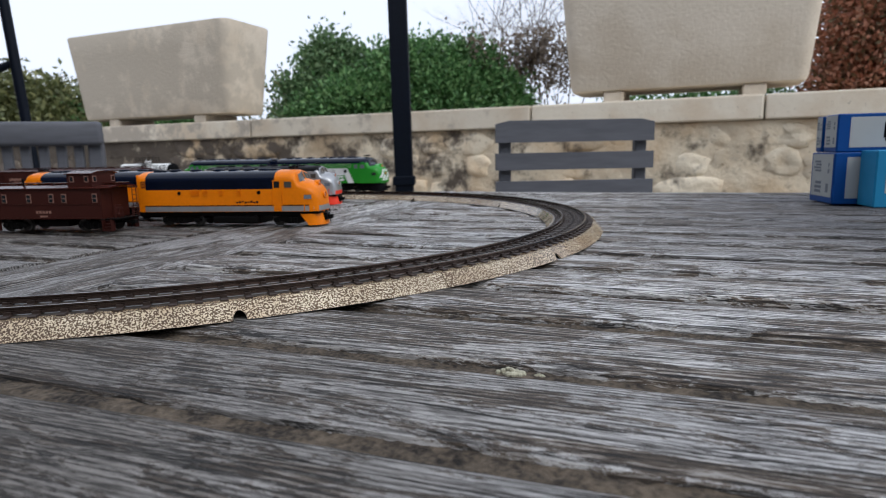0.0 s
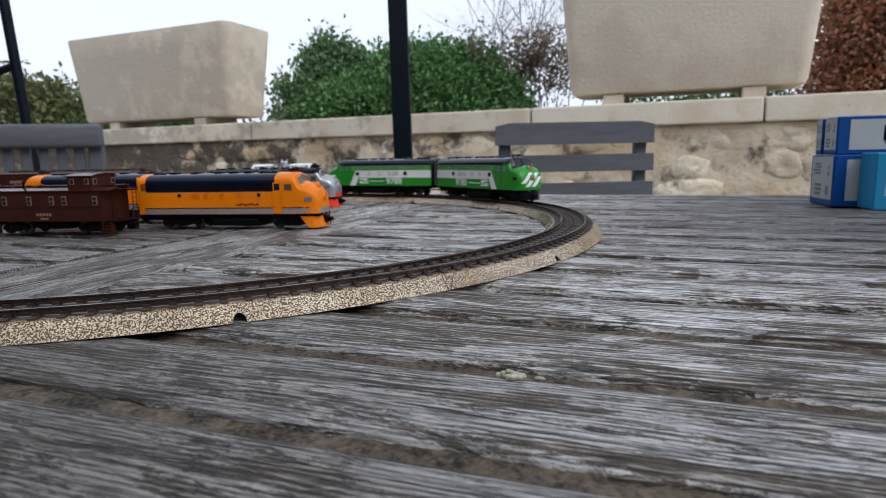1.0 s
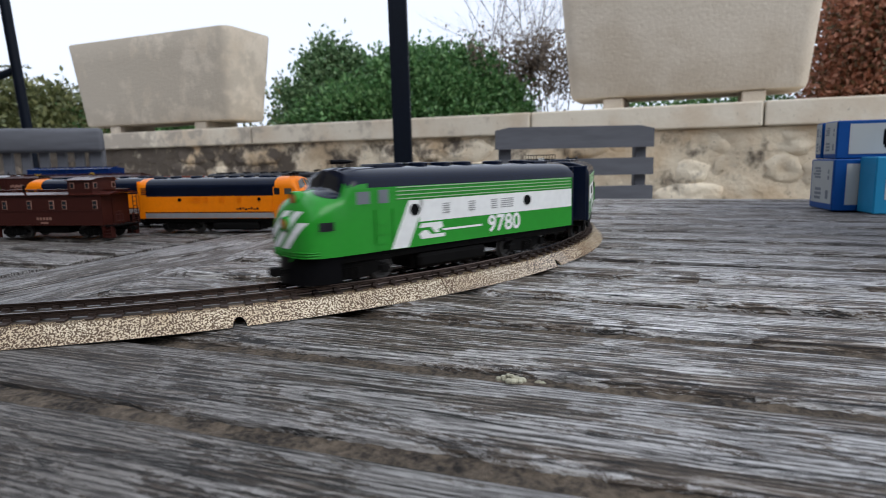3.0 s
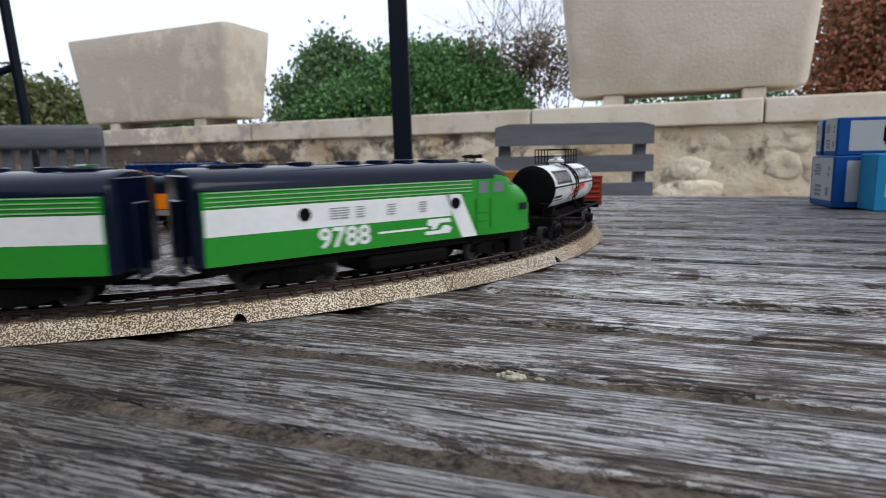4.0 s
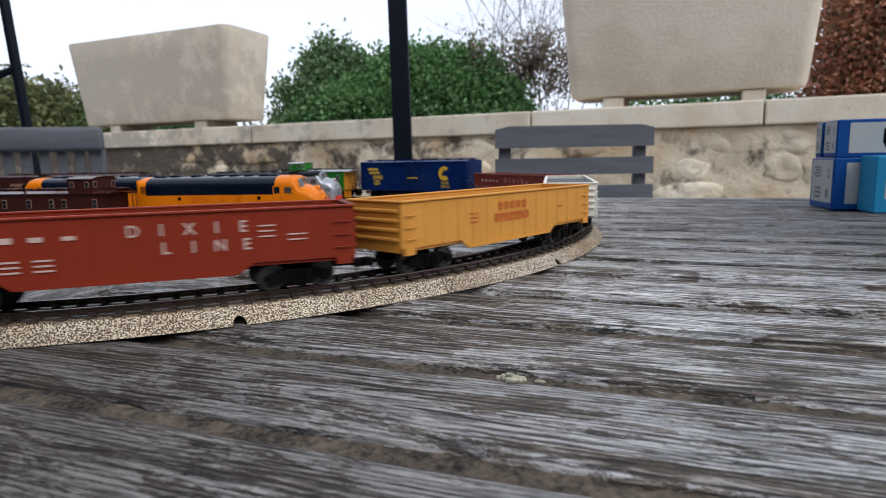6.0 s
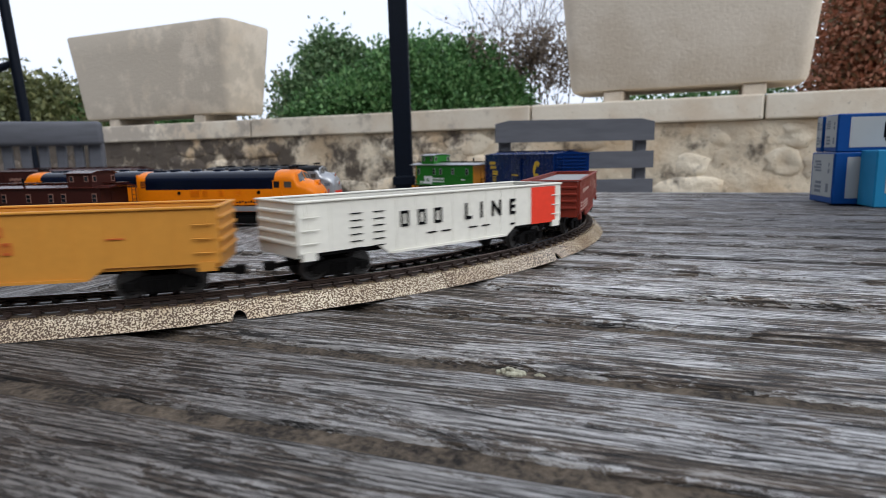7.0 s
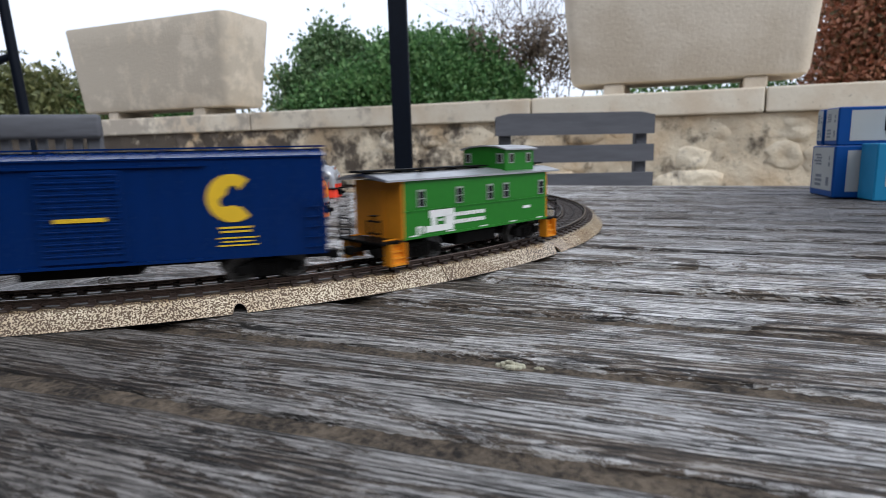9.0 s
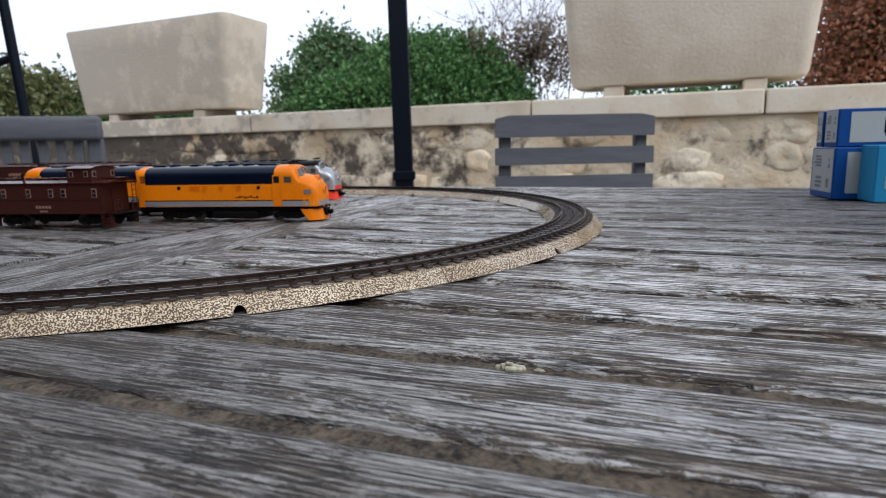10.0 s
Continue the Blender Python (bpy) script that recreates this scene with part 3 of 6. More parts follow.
def twiggy(label, at, stems, leaves, seed):
    """A bare shrub: stems that fork twice into fine twigs, with dry leaves left on the lower ones. stems: x at the top, top height."""
    rg = random.Random(seed)
    th = thing("shrub", label, "shrub", Matrix.Translation(at))
    bm, tips = bmesh.new(), []

    def grow(p, way, length, r, level):
        q = p
        n = 4
        for k in range(n):
            way = (way + Vector((rg.gauss(0, 1), rg.gauss(0, 1), rg.gauss(0, 0.5))) * 0.13).normalized()
            t = q + way * length / n
            rod(bm, q, t, r * (1 - 0.18 * k), 5, r * (1 - 0.18 * (k + 1)), caps=False)
            q = t
            if level < 3 and k > 0:
                for _ in range(2 if level < 2 else 1):
                    side = (way + Vector((rg.gauss(0, 1), rg.gauss(0, 1), rg.gauss(0.2, 0.6))) * 0.55).normalized()
                    grow(q, side, length * rg.uniform(0.35, 0.6), r * 0.5, level + 1)
            tips.append(q)

    for x, top in stems:
        p = Vector((x * 0.5 + rg.uniform(-0.06, 0.06), rg.uniform(-0.1, 0.1), 0))
        mid = Vector((x * 0.85, rg.uniform(-0.1, 0.1), 0.85))
        rod(bm, p, mid, 0.012, 6, 0.008)
        grow(mid, (Vector((x, rg.uniform(-0.1, 0.1), top)) - mid).normalized(), top - 0.85, 0.0065, 0)
    part("stem", bm, BARK, th)
    verts, faces = [], []
    low = [t for t in tips if t.z < 1.75]
    for i in range(leaves):
        t = rg.choice(low)
        if t.z > 1.25 and rg.random() < (t.z - 1.25) * 1.5:
            continue
        o = t + Vector((rg.gauss(0, 1), rg.gauss(0, 1), rg.gauss(0, 1))) * 0.035
        d = Vector((rg.gauss(0, 1), rg.gauss(0, 1), rg.gauss(-0.4, 1))).normalized() * 0.032
        w = d.orthogonal() * rg.uniform(0.25, 0.4)
        k = len(verts)
        verts += [o, o + d * 0.5 + w, o + d, o + d * 0.5 - w]
        faces += [(k, k + 1, k + 2), (k, k + 2, k + 3)]
    me = bpy.data.meshes.new("crown")
    me.from_pydata(verts, [], faces)
    me.materials.append(LEAF4)
    cr = new("crown", me)
    cr.parent = th
    return th


shrub("dense dark green laurel shrub behind the wall", (-0.34, 5.0, 0), [(0.0, 0, 1.36, 0.27), (0.22, 0, 1.40, 0.25), (0.45, 0.05, 1.38, 0.25), (0.66, 0, 1.33, 0.24), (0.86, 0, 1.18, 0.24), (0.0, -0.05, 1.08, 0.36), (0.4, -0.05, 1.12, 0.40), (0.76, 0, 1.02, 0.32),
      (-0.34, -0.05, 1.12, 0.34), (-0.10, 0.05, 1.57, 0.10), (0.12, 0.05, 1.63, 0.10), (0.32, 0.1, 1.66, 0.08), (0.55, 0.05, 1.62, 0.09), (0.74, 0.05, 1.54, 0.09), (-0.62, 0, 1.02, 0.28)], 0.046, LEAF, 62000, 1, limbs=14)
shrub("loose pale green shrub behind the wall", (-0.34, 5.25, 0), [(-0.68, 0, 1.30, 0.26), (-0.62, 0.05, 1.58, 0.17), (-0.84, 0, 1.18, 0.20), (-0.44, 0, 1.46, 0.20), (-0.60, 0, 1.76, 0.08), (-0.47, 0.05, 1.68, 0.09), (-0.38, 0, 1.60, 0.12), (-0.95, 0, 1.40, 0.08), (-0.78, 0.05, 1.62, 0.08)], 0.046, LEAF5, 13000, 8, limbs=22, thin=0.005)
twiggy("bare brownish twiggy shrub behind the wall", (0.92, 5.1, 0), [(-0.52, 1.75), (-0.42, 2.1), (-0.32, 1.95), (-0.22, 2.2), (-0.14, 1.9), (-0.05, 2.15), (0.04, 1.85), (0.12, 2.0), (0.20, 1.7), (-0.36, 1.6), (-0.1, 1.6), (0.08, 1.55)], 9000, 2)
shrub("russet-leaved hedge shrub behind the wall", (2.98, 3.9, 0), [(-0.15, 0, 1.1, 0.40), (0.25, 0, 1.2, 0.45), (-0.15, 0, 1.6, 0.42), (0.3, 0, 1.7, 0.45), (0.05, 0.1, 2.05, 0.40), (0.6, 0, 1.3, 0.5), (0.65, 0, 1.9, 0.45), (0.1, 0.25, 1.4, 0.50), (0.3, 0.1, 2.3, 0.4), (0.3, 0.4, 1.8, 0.5), (0.0, 0.35, 1.2, 0.45), (0.1, 0.4, 2.2, 0.45)], 0.046, LEAF3, 84000, 3, limbs=12)
shrub("yellowish green shrub behind the wall", (-4.25, 6.0, 0), [(-0.5, 0, 1.0, 0.5), (0.1, 0, 1.1, 0.46), (0.55, 0, 1.0, 0.40), (-0.1, 0, 1.40, 0.34), (0.5, 0.1, 1.30, 0.28), (-0.6, 0, 1.5, 0.4), (-0.55, 0.1, 1.85, 0.22), (0.8, 0, 0.95, 0.3), (0.2, 0.3, 1.1, 0.5)], 0.07, LEAF2, 26000, 4, limbs=10)
shrub("small grey-green bush behind the planter", (-1.75, 6.2, 0), [(0.0, 0, 0.9, 0.3), (0.25, 0, 1.15, 0.22), (0.2, 0, 1.5, 0.12)], 0.06, LEAF2, 1600, 5, limbs=5)
shrub("dark low shrub behind the planter", (-2.95, 6.2, 0), [(-0.5, 0, 1.1, 0.32), (0.0, 0, 1.15, 0.34), (0.45, 0, 1.1, 0.32)], 0.06, LEAF, 7000, 6, limbs=6)
shrub("dark low shrub behind the planter", (1.85, 4.6, 0), [(-0.45, 0, 1.0, 0.24), (-0.1, 0, 1.06, 0.26), (0.3, 0, 1.05, 0.28), (0.6, 0, 1.05, 0.28)], 0.05, LEAF, 5000, 7, limbs=6)

# ---- materials of the railway ----
BLACK = material("black_plastic", (0.0045, 0.0045, 0.0055), 0.4, scale=300, amount=0.3, spec=0.06)
FRAME = material("dusty_black_plastic", (0.006, 0.0057, 0.0057), 0.55, scale=260, amount=0.4, bump=0.00004, spec=0.05)
ROOF = material("black_roof_paint", (0.004, 0.008, 0.022), 0.13, scale=240, amount=0.3, spec=0.2)
GREEN = paint("green_paint", (0.022, 0.27, 0.026), 0.2, spec=0.3)
CABGREEN = paint("caboose_green_paint", (0.018, 0.175, 0.018), 0.36)
WHITE = paint("white_paint", (0.80, 0.81, 0.80), 0.36)
CREAM = paint("cream_paint", (0.82, 0.80, 0.71), 0.42)
ORANGE = paint("orange_paint", (0.82, 0.205, 0.003), 0.32)
YELLOW = paint("golden_yellow_paint", (0.65, 0.29, 0.05), 0.48)
YELLOW2 = paint("caboose_yellow_paint", (0.72, 0.27, 0.02), 0.4)
RED = paint("red_oxide_paint", (0.25, 0.030, 0.013), 0.40)
MAROON = paint("dark_red_oxide_paint", (0.21, 0.027, 0.015), 0.44)
BROWNROOF = paint("glossy_brown_red_roof", (0.052, 0.0125, 0.009), 0.2)
BROWN = paint("brown_red_paint", (0.042, 0.0100, 0.0075), 0.45)
VERMILION = paint("vermilion_paint", (0.85, 0.055, 0.025), 0.42)
BLUE = material("deep_blue_paint", (0.001, 0.019, 0.105), 0.26, scale=350, amount=0.15, bump=0.00003, spec=0.14)
REDINK = paint("faded_red_lettering", (0.55, 0.12, 0.03), 0.5)
LETTER = paint("pale_lettering", (0.60, 0.44, 0.38), 0.5)
GOLD = paint("yellow_lettering", (0.75, 0.48, 0.03), 0.5)
WINFRAME = paint("pale_grey_window_paint", (0.30, 0.33, 0.30), 0.5)
BROWN2 = paint("faded_brown_red_paint", (0.26, 0.14, 0.11), 0.5)
SLATE = paint("slate_grey_load", (0.075, 0.080, 0.092), 0.5)
SILVER = material("silver_paint", (0.45, 0.46, 0.48), 0.32, 0.6, scale=200, amount=0.25)
GREY = paint("grey_paint", (0.33, 0.33, 0.33), 0.45)
WHEEL = material("worn_steel", (0.085, 0.082, 0.08), 0.42, 0.5, scale=300, amount=0.5)
# bright highlights of the grille ridges, painted as a pale bar colour
PALEGREEN = paint("pale_green_highlight", (0.34, 0.50, 0.30), 0.3)
# in panes the grey imitates reflected and passing light; number boards are pale grey
CABGLASS = material("grey_sheen_plastic", (0.16, 0.18, 0.21), 0.1, scale=100, amount=0.3, spec=0.8)
TINTGLASS = material("smoky_window_plastic", (0.075, 0.068, 0.060), 0.1, scale=100, amount=0.3, spec=0.5)
GLASS = material("dark_cab_glass", (0.012, 0.014, 0.017), 0.05, scale=100, amount=0.2, spec=0.4)
LAMPGLASS = material("amber_lens", (0.60, 0.17, 0.06), 0.12, scale=300, amount=0.4, coat=0.5)
RAILM = material("browned_rail", (0.125, 0.092, 0.078), 0.22, 0.9, scale=220, amount=0.5)
SLEEPER = material("dark_brown_sleeper", (0.034, 0.020, 0.015), 0.5, scale=320, amount=0.5)


BEDTOP = material("dark_printed_ballast", (0.075, 0.056, 0.042), 0.35, spots=(0.016, 0.012, 0.010), scale=900, sharp=0.15)


def speckled(name):
    """Printed ballast: pale flecks crowded on an ochre-brown ground, varnished tinplate."""
    m = bpy.data.materials.new(name)
    m.use_nodes = True
    n, l = m.node_tree.nodes, m.node_tree.links
    b = n["Principled BSDF"]
    at, vo, no = n.new("ShaderNodeTexCoord"), n.new("ShaderNodeTexNoise"), n.new("ShaderNodeTexNoise")
    for t, s, d in ((vo, 1650, 1.2), (no, 30, 4)):
        t.inputs["Scale"].default_value, t.inputs["Detail"].default_value = s, d
        l.new(at.outputs["Object"], t.inputs["Vector"])
    r = n.new("ShaderNodeValToRGB")
    e = r.color_ramp.elements
    e[0].position, e[0].color = 0.490, (0.100, 0.060, 0.027, 1)
    e[1].position, e[1].color = 0.548, (0.66, 0.55, 0.39, 1)
    l.new(vo.outputs["Fac"], r.inputs[0])
    w = n.new("ShaderNodeValToRGB")
    w.color_ramp.elements[0].position, w.color_ramp.elements[0].color = 0.35, (0.62, 0.52, 0.40, 1)
    w.color_ramp.elements[1].position, w.color_ramp.elements[1].color = 0.62, (1.0, 1.0, 1.0, 1)
    l.new(no.outputs["Fac"], w.inputs[0])
    x = n.new("ShaderNodeMix")
    x.data_type, x.blend_type = "RGBA", "MULTIPLY"
    x.inputs["Factor"].default_value = 1
    l.new(r.outputs[0], x.inputs[6])
    l.new(w.outputs[0], x.inputs[7])
    l.new(x.outputs[2], b.inputs["Base Color"])
    b.inputs["Roughness"].default_value = 0.24
    b.inputs["Metallic"].default_value = 0.10
    b.inputs["Coat Weight"].default_value = 0.4
    bp = n.new("ShaderNodeBump")
    bp.inputs["Strength"].default_value, bp.inputs["Distance"].default_value = 0.4, 0.0002
    l.new(vo.outputs["Fac"], bp.inputs["Height"])
    l.new(bp.outputs[0], b.inputs["Normal"])
    return m


BALLAST = speckled("printed_ballast")

# ---- track: sections of tinplate roadbed with rails, sleepers and studs ----
BED_W, BED_T, BED_H = 0.0215, 0.0160, 0.0066


def sleeper_mesh():
    bm = bmesh.new()
    box(bm, -0.0014, 0.0014, -0.0142, 0.0142, BED_H - 0.0002, BED_H + 0.0008, 0.0002)
    for y in (-0.0086, 0.0086):
        for d in (-0.0016, 0.0016):
            box(bm, -0.0011, 0.0011, y + d - 0.0006, y + d + 0.0006, BED_H + 0.0007, BED_H + 0.0017)
    me = bpy.data.meshes.new("sleeper")
    bm.to_mesh(me)
    bm.free()
    me.materials.append(SLEEPER)
    return me


def stud_mesh():
    bm = bmesh.new()
    lathe(bm, [(BED_H + 0.0008, 0.0007), (BED_H + 0.0016, 0.0006), (BED_H + 0.0019, 0.0002)], 8, "z")
    me = bpy.data.meshes.new("stud")
    bm.to_mesh(me)
    bm.free()
    me.materials.append(WHEEL)
    return me


SLEEP, STUD = sleeper_mesh(), stud_mesh()


def track_section(s0, s1, curved):
    mid, head = along((s0 + s1) / 2)
    base = Matrix.Translation(mid) @ Matrix.Rotation(head, 4, "Z")
    inv = base.inverted()
    th = thing("track_section", ("curved" if curved else "straight") + " tinplate model railway track with speckled brown roadbed", "model track", base, "track sections")
    n = 28
    notch = (s0 + s1) / 2

    def sweep(prof, a=s0, b=s1, k=n):
        bm, rings = bmesh.new(), []
        for i in range(k + 1):
            s = a + (b - a) * i / k
            ring = []
            for o, z in prof:
                p, _ = along(s, o)
                ring.append(inv @ Vector((p.x, p.y, TZ + z)))
            rings.append(ring)
        return loft(bm, rings)

    e = 0.0002
    # the bed's skirt is cut by a small arch at mid-length
    prof = [(-BED_W, 0.0006), (-BED_T, BED_H), (BED_T, BED_H), (BED_W, 0.0006), (BED_W - 0.0012, 0.0006), (BED_T - 0.0008, BED_H - 0.0006), (-BED_T + 0.0008, BED_H - 0.0006), (-BED_W + 0.0012, 0.0006)]
    bm, rings = bmesh.new(), []
    steps = [s0 + e + (notch - 0.0024 - s0 - e) * i / 14 for i in range(15)] + [notch + 0.0022 * math.sin(radians(a)) for a in range(-80, 81, 20)] + [notch + 0.0024 + (s1 - e - notch - 0.0024) * i / 14 for i in range(15)]
    for s in steps:
        d = abs(s - notch)
        up = 0.0006 + (0.0031 * math.sqrt(max(0, 1 - (d / 0.0023) ** 2)) if d < 0.00229 else 0)
        if 0.0021 < d < 0.00239:
            up = 0.0006 if d > 0.0023 else 0.0016
        t = (up - 0.0006) / (BED_H - 0.0006)
        ring = []
        for o, z in prof:
            if z < 0.001:
                o2, z2 = o + (math.copysign(BED_T, o) - math.copysign(BED_W, o)) * t, up
            else:
                o2, z2 = o, z
            p, _ = along(s, o2)
            ring.append(inv @ Vector((p.x, p.y, TZ + z2)))
        rings.append(ring)
    loft(bm, rings)
    part("roadbed", bm, BALLAST, th, "speckled ochre and cream printed tinplate bed")
    part("bed_centre", sweep([(-0.0150, BED_H + 0.0001), (-0.0140, BED_H + 0.0003), (0.0112, BED_H + 0.0003), (0.0118, BED_H + 0.0001)], s0 + e, s1 - e), BEDTOP, th, "dark printed ballast between the rails")
    for o in (-0.0088, 0.0088):
        z = BED_H
        part("rail", sweep([(o - 0.0011, z + 0.0008), (o - 0.0010, z + 0.0012), (o - 0.0004, z + 0.0015), (o - 0.0004, z + 0.0024), (o - 0.0007, z + 0.0027), (o - 0.0006, RAIL),
                            (o + 0.0006, RAIL), (o + 0.0007, z + 0.0027), (o + 0.0004, z + 0.0024), (o + 0.0004, z + 0.0015), (o + 0.0010, z + 0.0012), (o + 0.0011, z + 0.0008)], s0 + e, s1 - e), RAILM, th, "browned steel rail")
    k = round((s1 - s0) / 0.0085)
    for i in range(k):
        s = s0 + (s1 - s0) * (i + 0.5) / k
        p, hd = along(s)
        m = inv @ Matrix.Translation(p) @ Matrix.Rotation(hd, 4, "Z")
        for name, me in (("sleeper", SLEEP), ("stud", STUD)):
            ob = new(name, me)
            ob.parent, ob.matrix_basis = th, m
    return th


SEC = ARC / 6
for i in range(6):
    track_section(i * SEC, (i + 1) * SEC, True)
for i in range(6):
    track_section(ARC + STRAIGHT + i * SEC, ARC + STRAIGHT + (i + 1) * SEC, True)
for i in range(3):
    track_section(LOOP - (i + 1) * 0.18, LOOP - i * 0.18, False)
    track_section(ARC + i * 0.18, ARC + (i + 1) * 0.18, False)


# ---- running gear ----
def wheelset(bm, x, gauge=0.0082, r=0.0052):
    rod(bm, (x, -gauge, r), (x, gauge, r), 0.0011, 8)
    for sy in (-1, 1):
        lathe(bm, [(sy * (gauge - 0.0006), r * 0.55), (sy * (gauge - 0.0004), r + 0.0006), (sy * (gauge + 0.0002), r + 0.0005), (sy * (gauge + 0.0003), r), (sy * (gauge + 0.0019), r - 0.0002),
                   (sy * (gauge + 0.0019), r * 0.75), (sy * (gauge + 0.0012), r * 0.7), (sy * (gauge + 0.0013), r * 0.2)], 18, "y", (x, 0, r))
    return bm


def bogie(parent, x, wb=0.0200, heavy=False):
    """A truck with two axles: side frames with journal boxes and springs, bolster."""
    bo = part("bogie", boxes((-0.004, 0.004, -0.0085, 0.0085, 0.0045, 0.0085), (-0.003, 0.003, -0.004, 0.004, 0.0085, 0.0105), bevel=0.0003), FRAME, parent, m=pose(x, 0, 0))
    for sy in (-1, 1):
        y0, y1 = sorted((sy * 0.0110, sy * 0.0128))
        h = 0.0022 if heavy else 0
        out = [(-wb / 2 - 0.0034, 0.0044), (-wb / 2 - 0.0030, 0.0062), (-0.0055, 0.0084 + h), (0.0055, 0.0084 + h), (wb / 2 + 0.0030, 0.0062), (wb / 2 + 0.0034, 0.0044), (wb / 2 - 0.002, 0.0044), (0.0048, 0.0020), (-0.0048, 0.0020), (-wb / 2 + 0.002, 0.0044)]
        bm = bmesh.new()
        prism(bm, out, y0, y1)
        for jx in (-wb / 2, wb / 2):
            box(bm, jx - 0.0022, jx + 0.0022, min(sy * 0.0128, sy * 0.0140), max(sy * 0.0128, sy * 0.0140), 0.0032, 0.0068, 0.0004)
        for jx in (-0.0026, 0, 0.0026):
            rod(bm, (jx, sy * 0.0133, 0.0026), (jx, sy * 0.0133, 0.0070), 0.0010, 8)
        if heavy:
            box(bm, -wb / 2 - 0.004, wb / 2 + 0.004, y0, y1, 0.0085, 0.0105)
        part("side_frame", bm, FRAME, bo)
    for ax in (-wb / 2, wb / 2):
        part("wheelset", wheelset(bmesh.new(), ax), WHEEL, bo, "steel wheels on an axle", smooth=True)
    return bo


def coupler(parent, x):
    sx = 1 if x > 0 else -1
    bm = bmesh.new()
    box(bm, min(x, x - sx * 0.010), max(x, x - sx * 0.010), -0.0016, 0.0016, 0.0062, 0.0078)
    box(bm, min(x, x + sx * 0.006), max(x, x + sx * 0.006), -0.0009, 0.0009, 0.0060, 0.0076)
    box(bm, min(x + sx * 0.0035, x + sx * 0.0078), max(x + sx * 0.0035, x + sx * 0.0078), -0.0030, 0.0012, 0.0052, 0.0086, 0.0004)
    rod(bm, (x + sx * 0.005, 0.001, 0.0052), (x + sx * 0.004, 0.002, 0.0022), 0.0004, 6)
    return part("coupler", bm, FRAME, parent)


def side_text(parent, name, text, size, x, z, side, y, mat, width=1.0, skew=0.0, label="", bold=0.0):
    bm = letters(text, size, 0.0, bold)
    for v in bm.verts:
        a, b = v.co.x * width + v.co.y * skew, v.co.y
        v.co = (x + a * (1 if side < 0 else -1), side * y, z + b)
    return part(name, bm, mat, parent, label)


def side_bars(parent, name, rows, side, y, mat, depth=0.00015, label=""):
    """Small plain bars on a side: rows of x, z, width, height. Letter blocks are parts one by one, tiny data marks one part."""
    y0, y1 = sorted((side * (y - 0.0003), side * (y + depth)))
    if name in ("fine_print", "sill_marks", "emblem_lettering"):
        bm = bmesh.new()
        for x, z, w, h in rows:
            box(bm, x - w / 2, x + w / 2, y0, y1, z - h / 2, z + h / 2)
        tagged(part(name, bm, mat, parent, label), kind="stuff")
        return
    for x, z, w, h in rows:
        bm = bmesh.new()
        if "letter" in name and min(w, h) > 0.0029:
            # a large block is an open frame, as thick as a stroke
            k = min(w, h) * 0.27
            box(bm, x - w / 2, x - w / 2 + k, y0, y1, z - h / 2, z + h / 2)
            box(bm, x + w / 2 - k, x + w / 2, y0, y1, z - h / 2, z + h / 2)
            box(bm, x - w / 2 + k, x + w / 2 - k, y0, y1, z + h / 2 - k, z + h / 2)
            box(bm, x - w / 2 + k, x + w / 2 - k, y0, y1, z - h / 2, z - h / 2 + k)
        else:
            box(bm, x - w / 2, x + w / 2, y0, y1, z - h / 2, z + h / 2)
        part("letter_block" if "letter" in name else name, bm, mat, parent)


# ---- streamlined diesel locomotive ----
#          x        half width  shoulder  top
STATIONS = [(-0.0890, 0.0166, 0.0385, 0.0466), (-0.0882, 0.0174, 0.0388, 0.0472), (-0.0865, 0.0176, 0.0390, 0.0474), (-0.0500, 0.0176, 0.0390, 0.0475), (0.0000, 0.0176, 0.0390, 0.0475), (0.0480, 0.0176, 0.0390, 0.0475), (0.0525, 0.0176, 0.0385, 0.0473),
            (0.0552, 0.0176, 0.0375, 0.0464), (0.0566, 0.0175, 0.0355, 0.0440), (0.0579, 0.0175, 0.0330, 0.0412), (0.0590, 0.0175, 0.0312, 0.0392), (0.0636, 0.0174, 0.0296, 0.0384), (0.0676, 0.0171, 0.0278, 0.0372),
            (0.0706, 0.0164, 0.0262, 0.0354), (0.0729, 0.0152, 0.0242, 0.0326), (0.0745, 0.0135, 0.0216, 0.0288), (0.0756, 0.0110, 0.0188, 0.0240), (0.0763, 0.0076, 0.0158, 0.0188), (0.0765, 0.0036, 0.0128, 0.0142)]
SKIRT = 0.0126


def f_station(x):
    x = min(max(x, STATIONS[0][0]), STATIONS[-1][0])
    for a, b in zip(STATIONS, STATIONS[1:]):
        if x <= b[0]:
            t = (x - a[0]) / (b[0] - a[0])
            return [p + (q - p) * t for p, q in zip(a[1:], b[1:])]


def f_half(x, z):
    """Half width of the body at x and height z; 0 over the roof."""
    w, zs, zt = f_station(x)
    if z <= zs:
        return w
    q = (z - zs) / (zt - zs)
    return w * max(0.0, 1 - q ** 2.3) ** (1 / 2.3) if q < 1 else 0.0


def f_front(y, z):
    """How far forward the nose reaches at y and z."""
    a, b = 0.04, STATIONS[-1][0]
    for _ in range(30):
        m = (a + b) / 2
        if f_half(m, z) > abs(y):
            a = m
        else:
            b = m
    return a


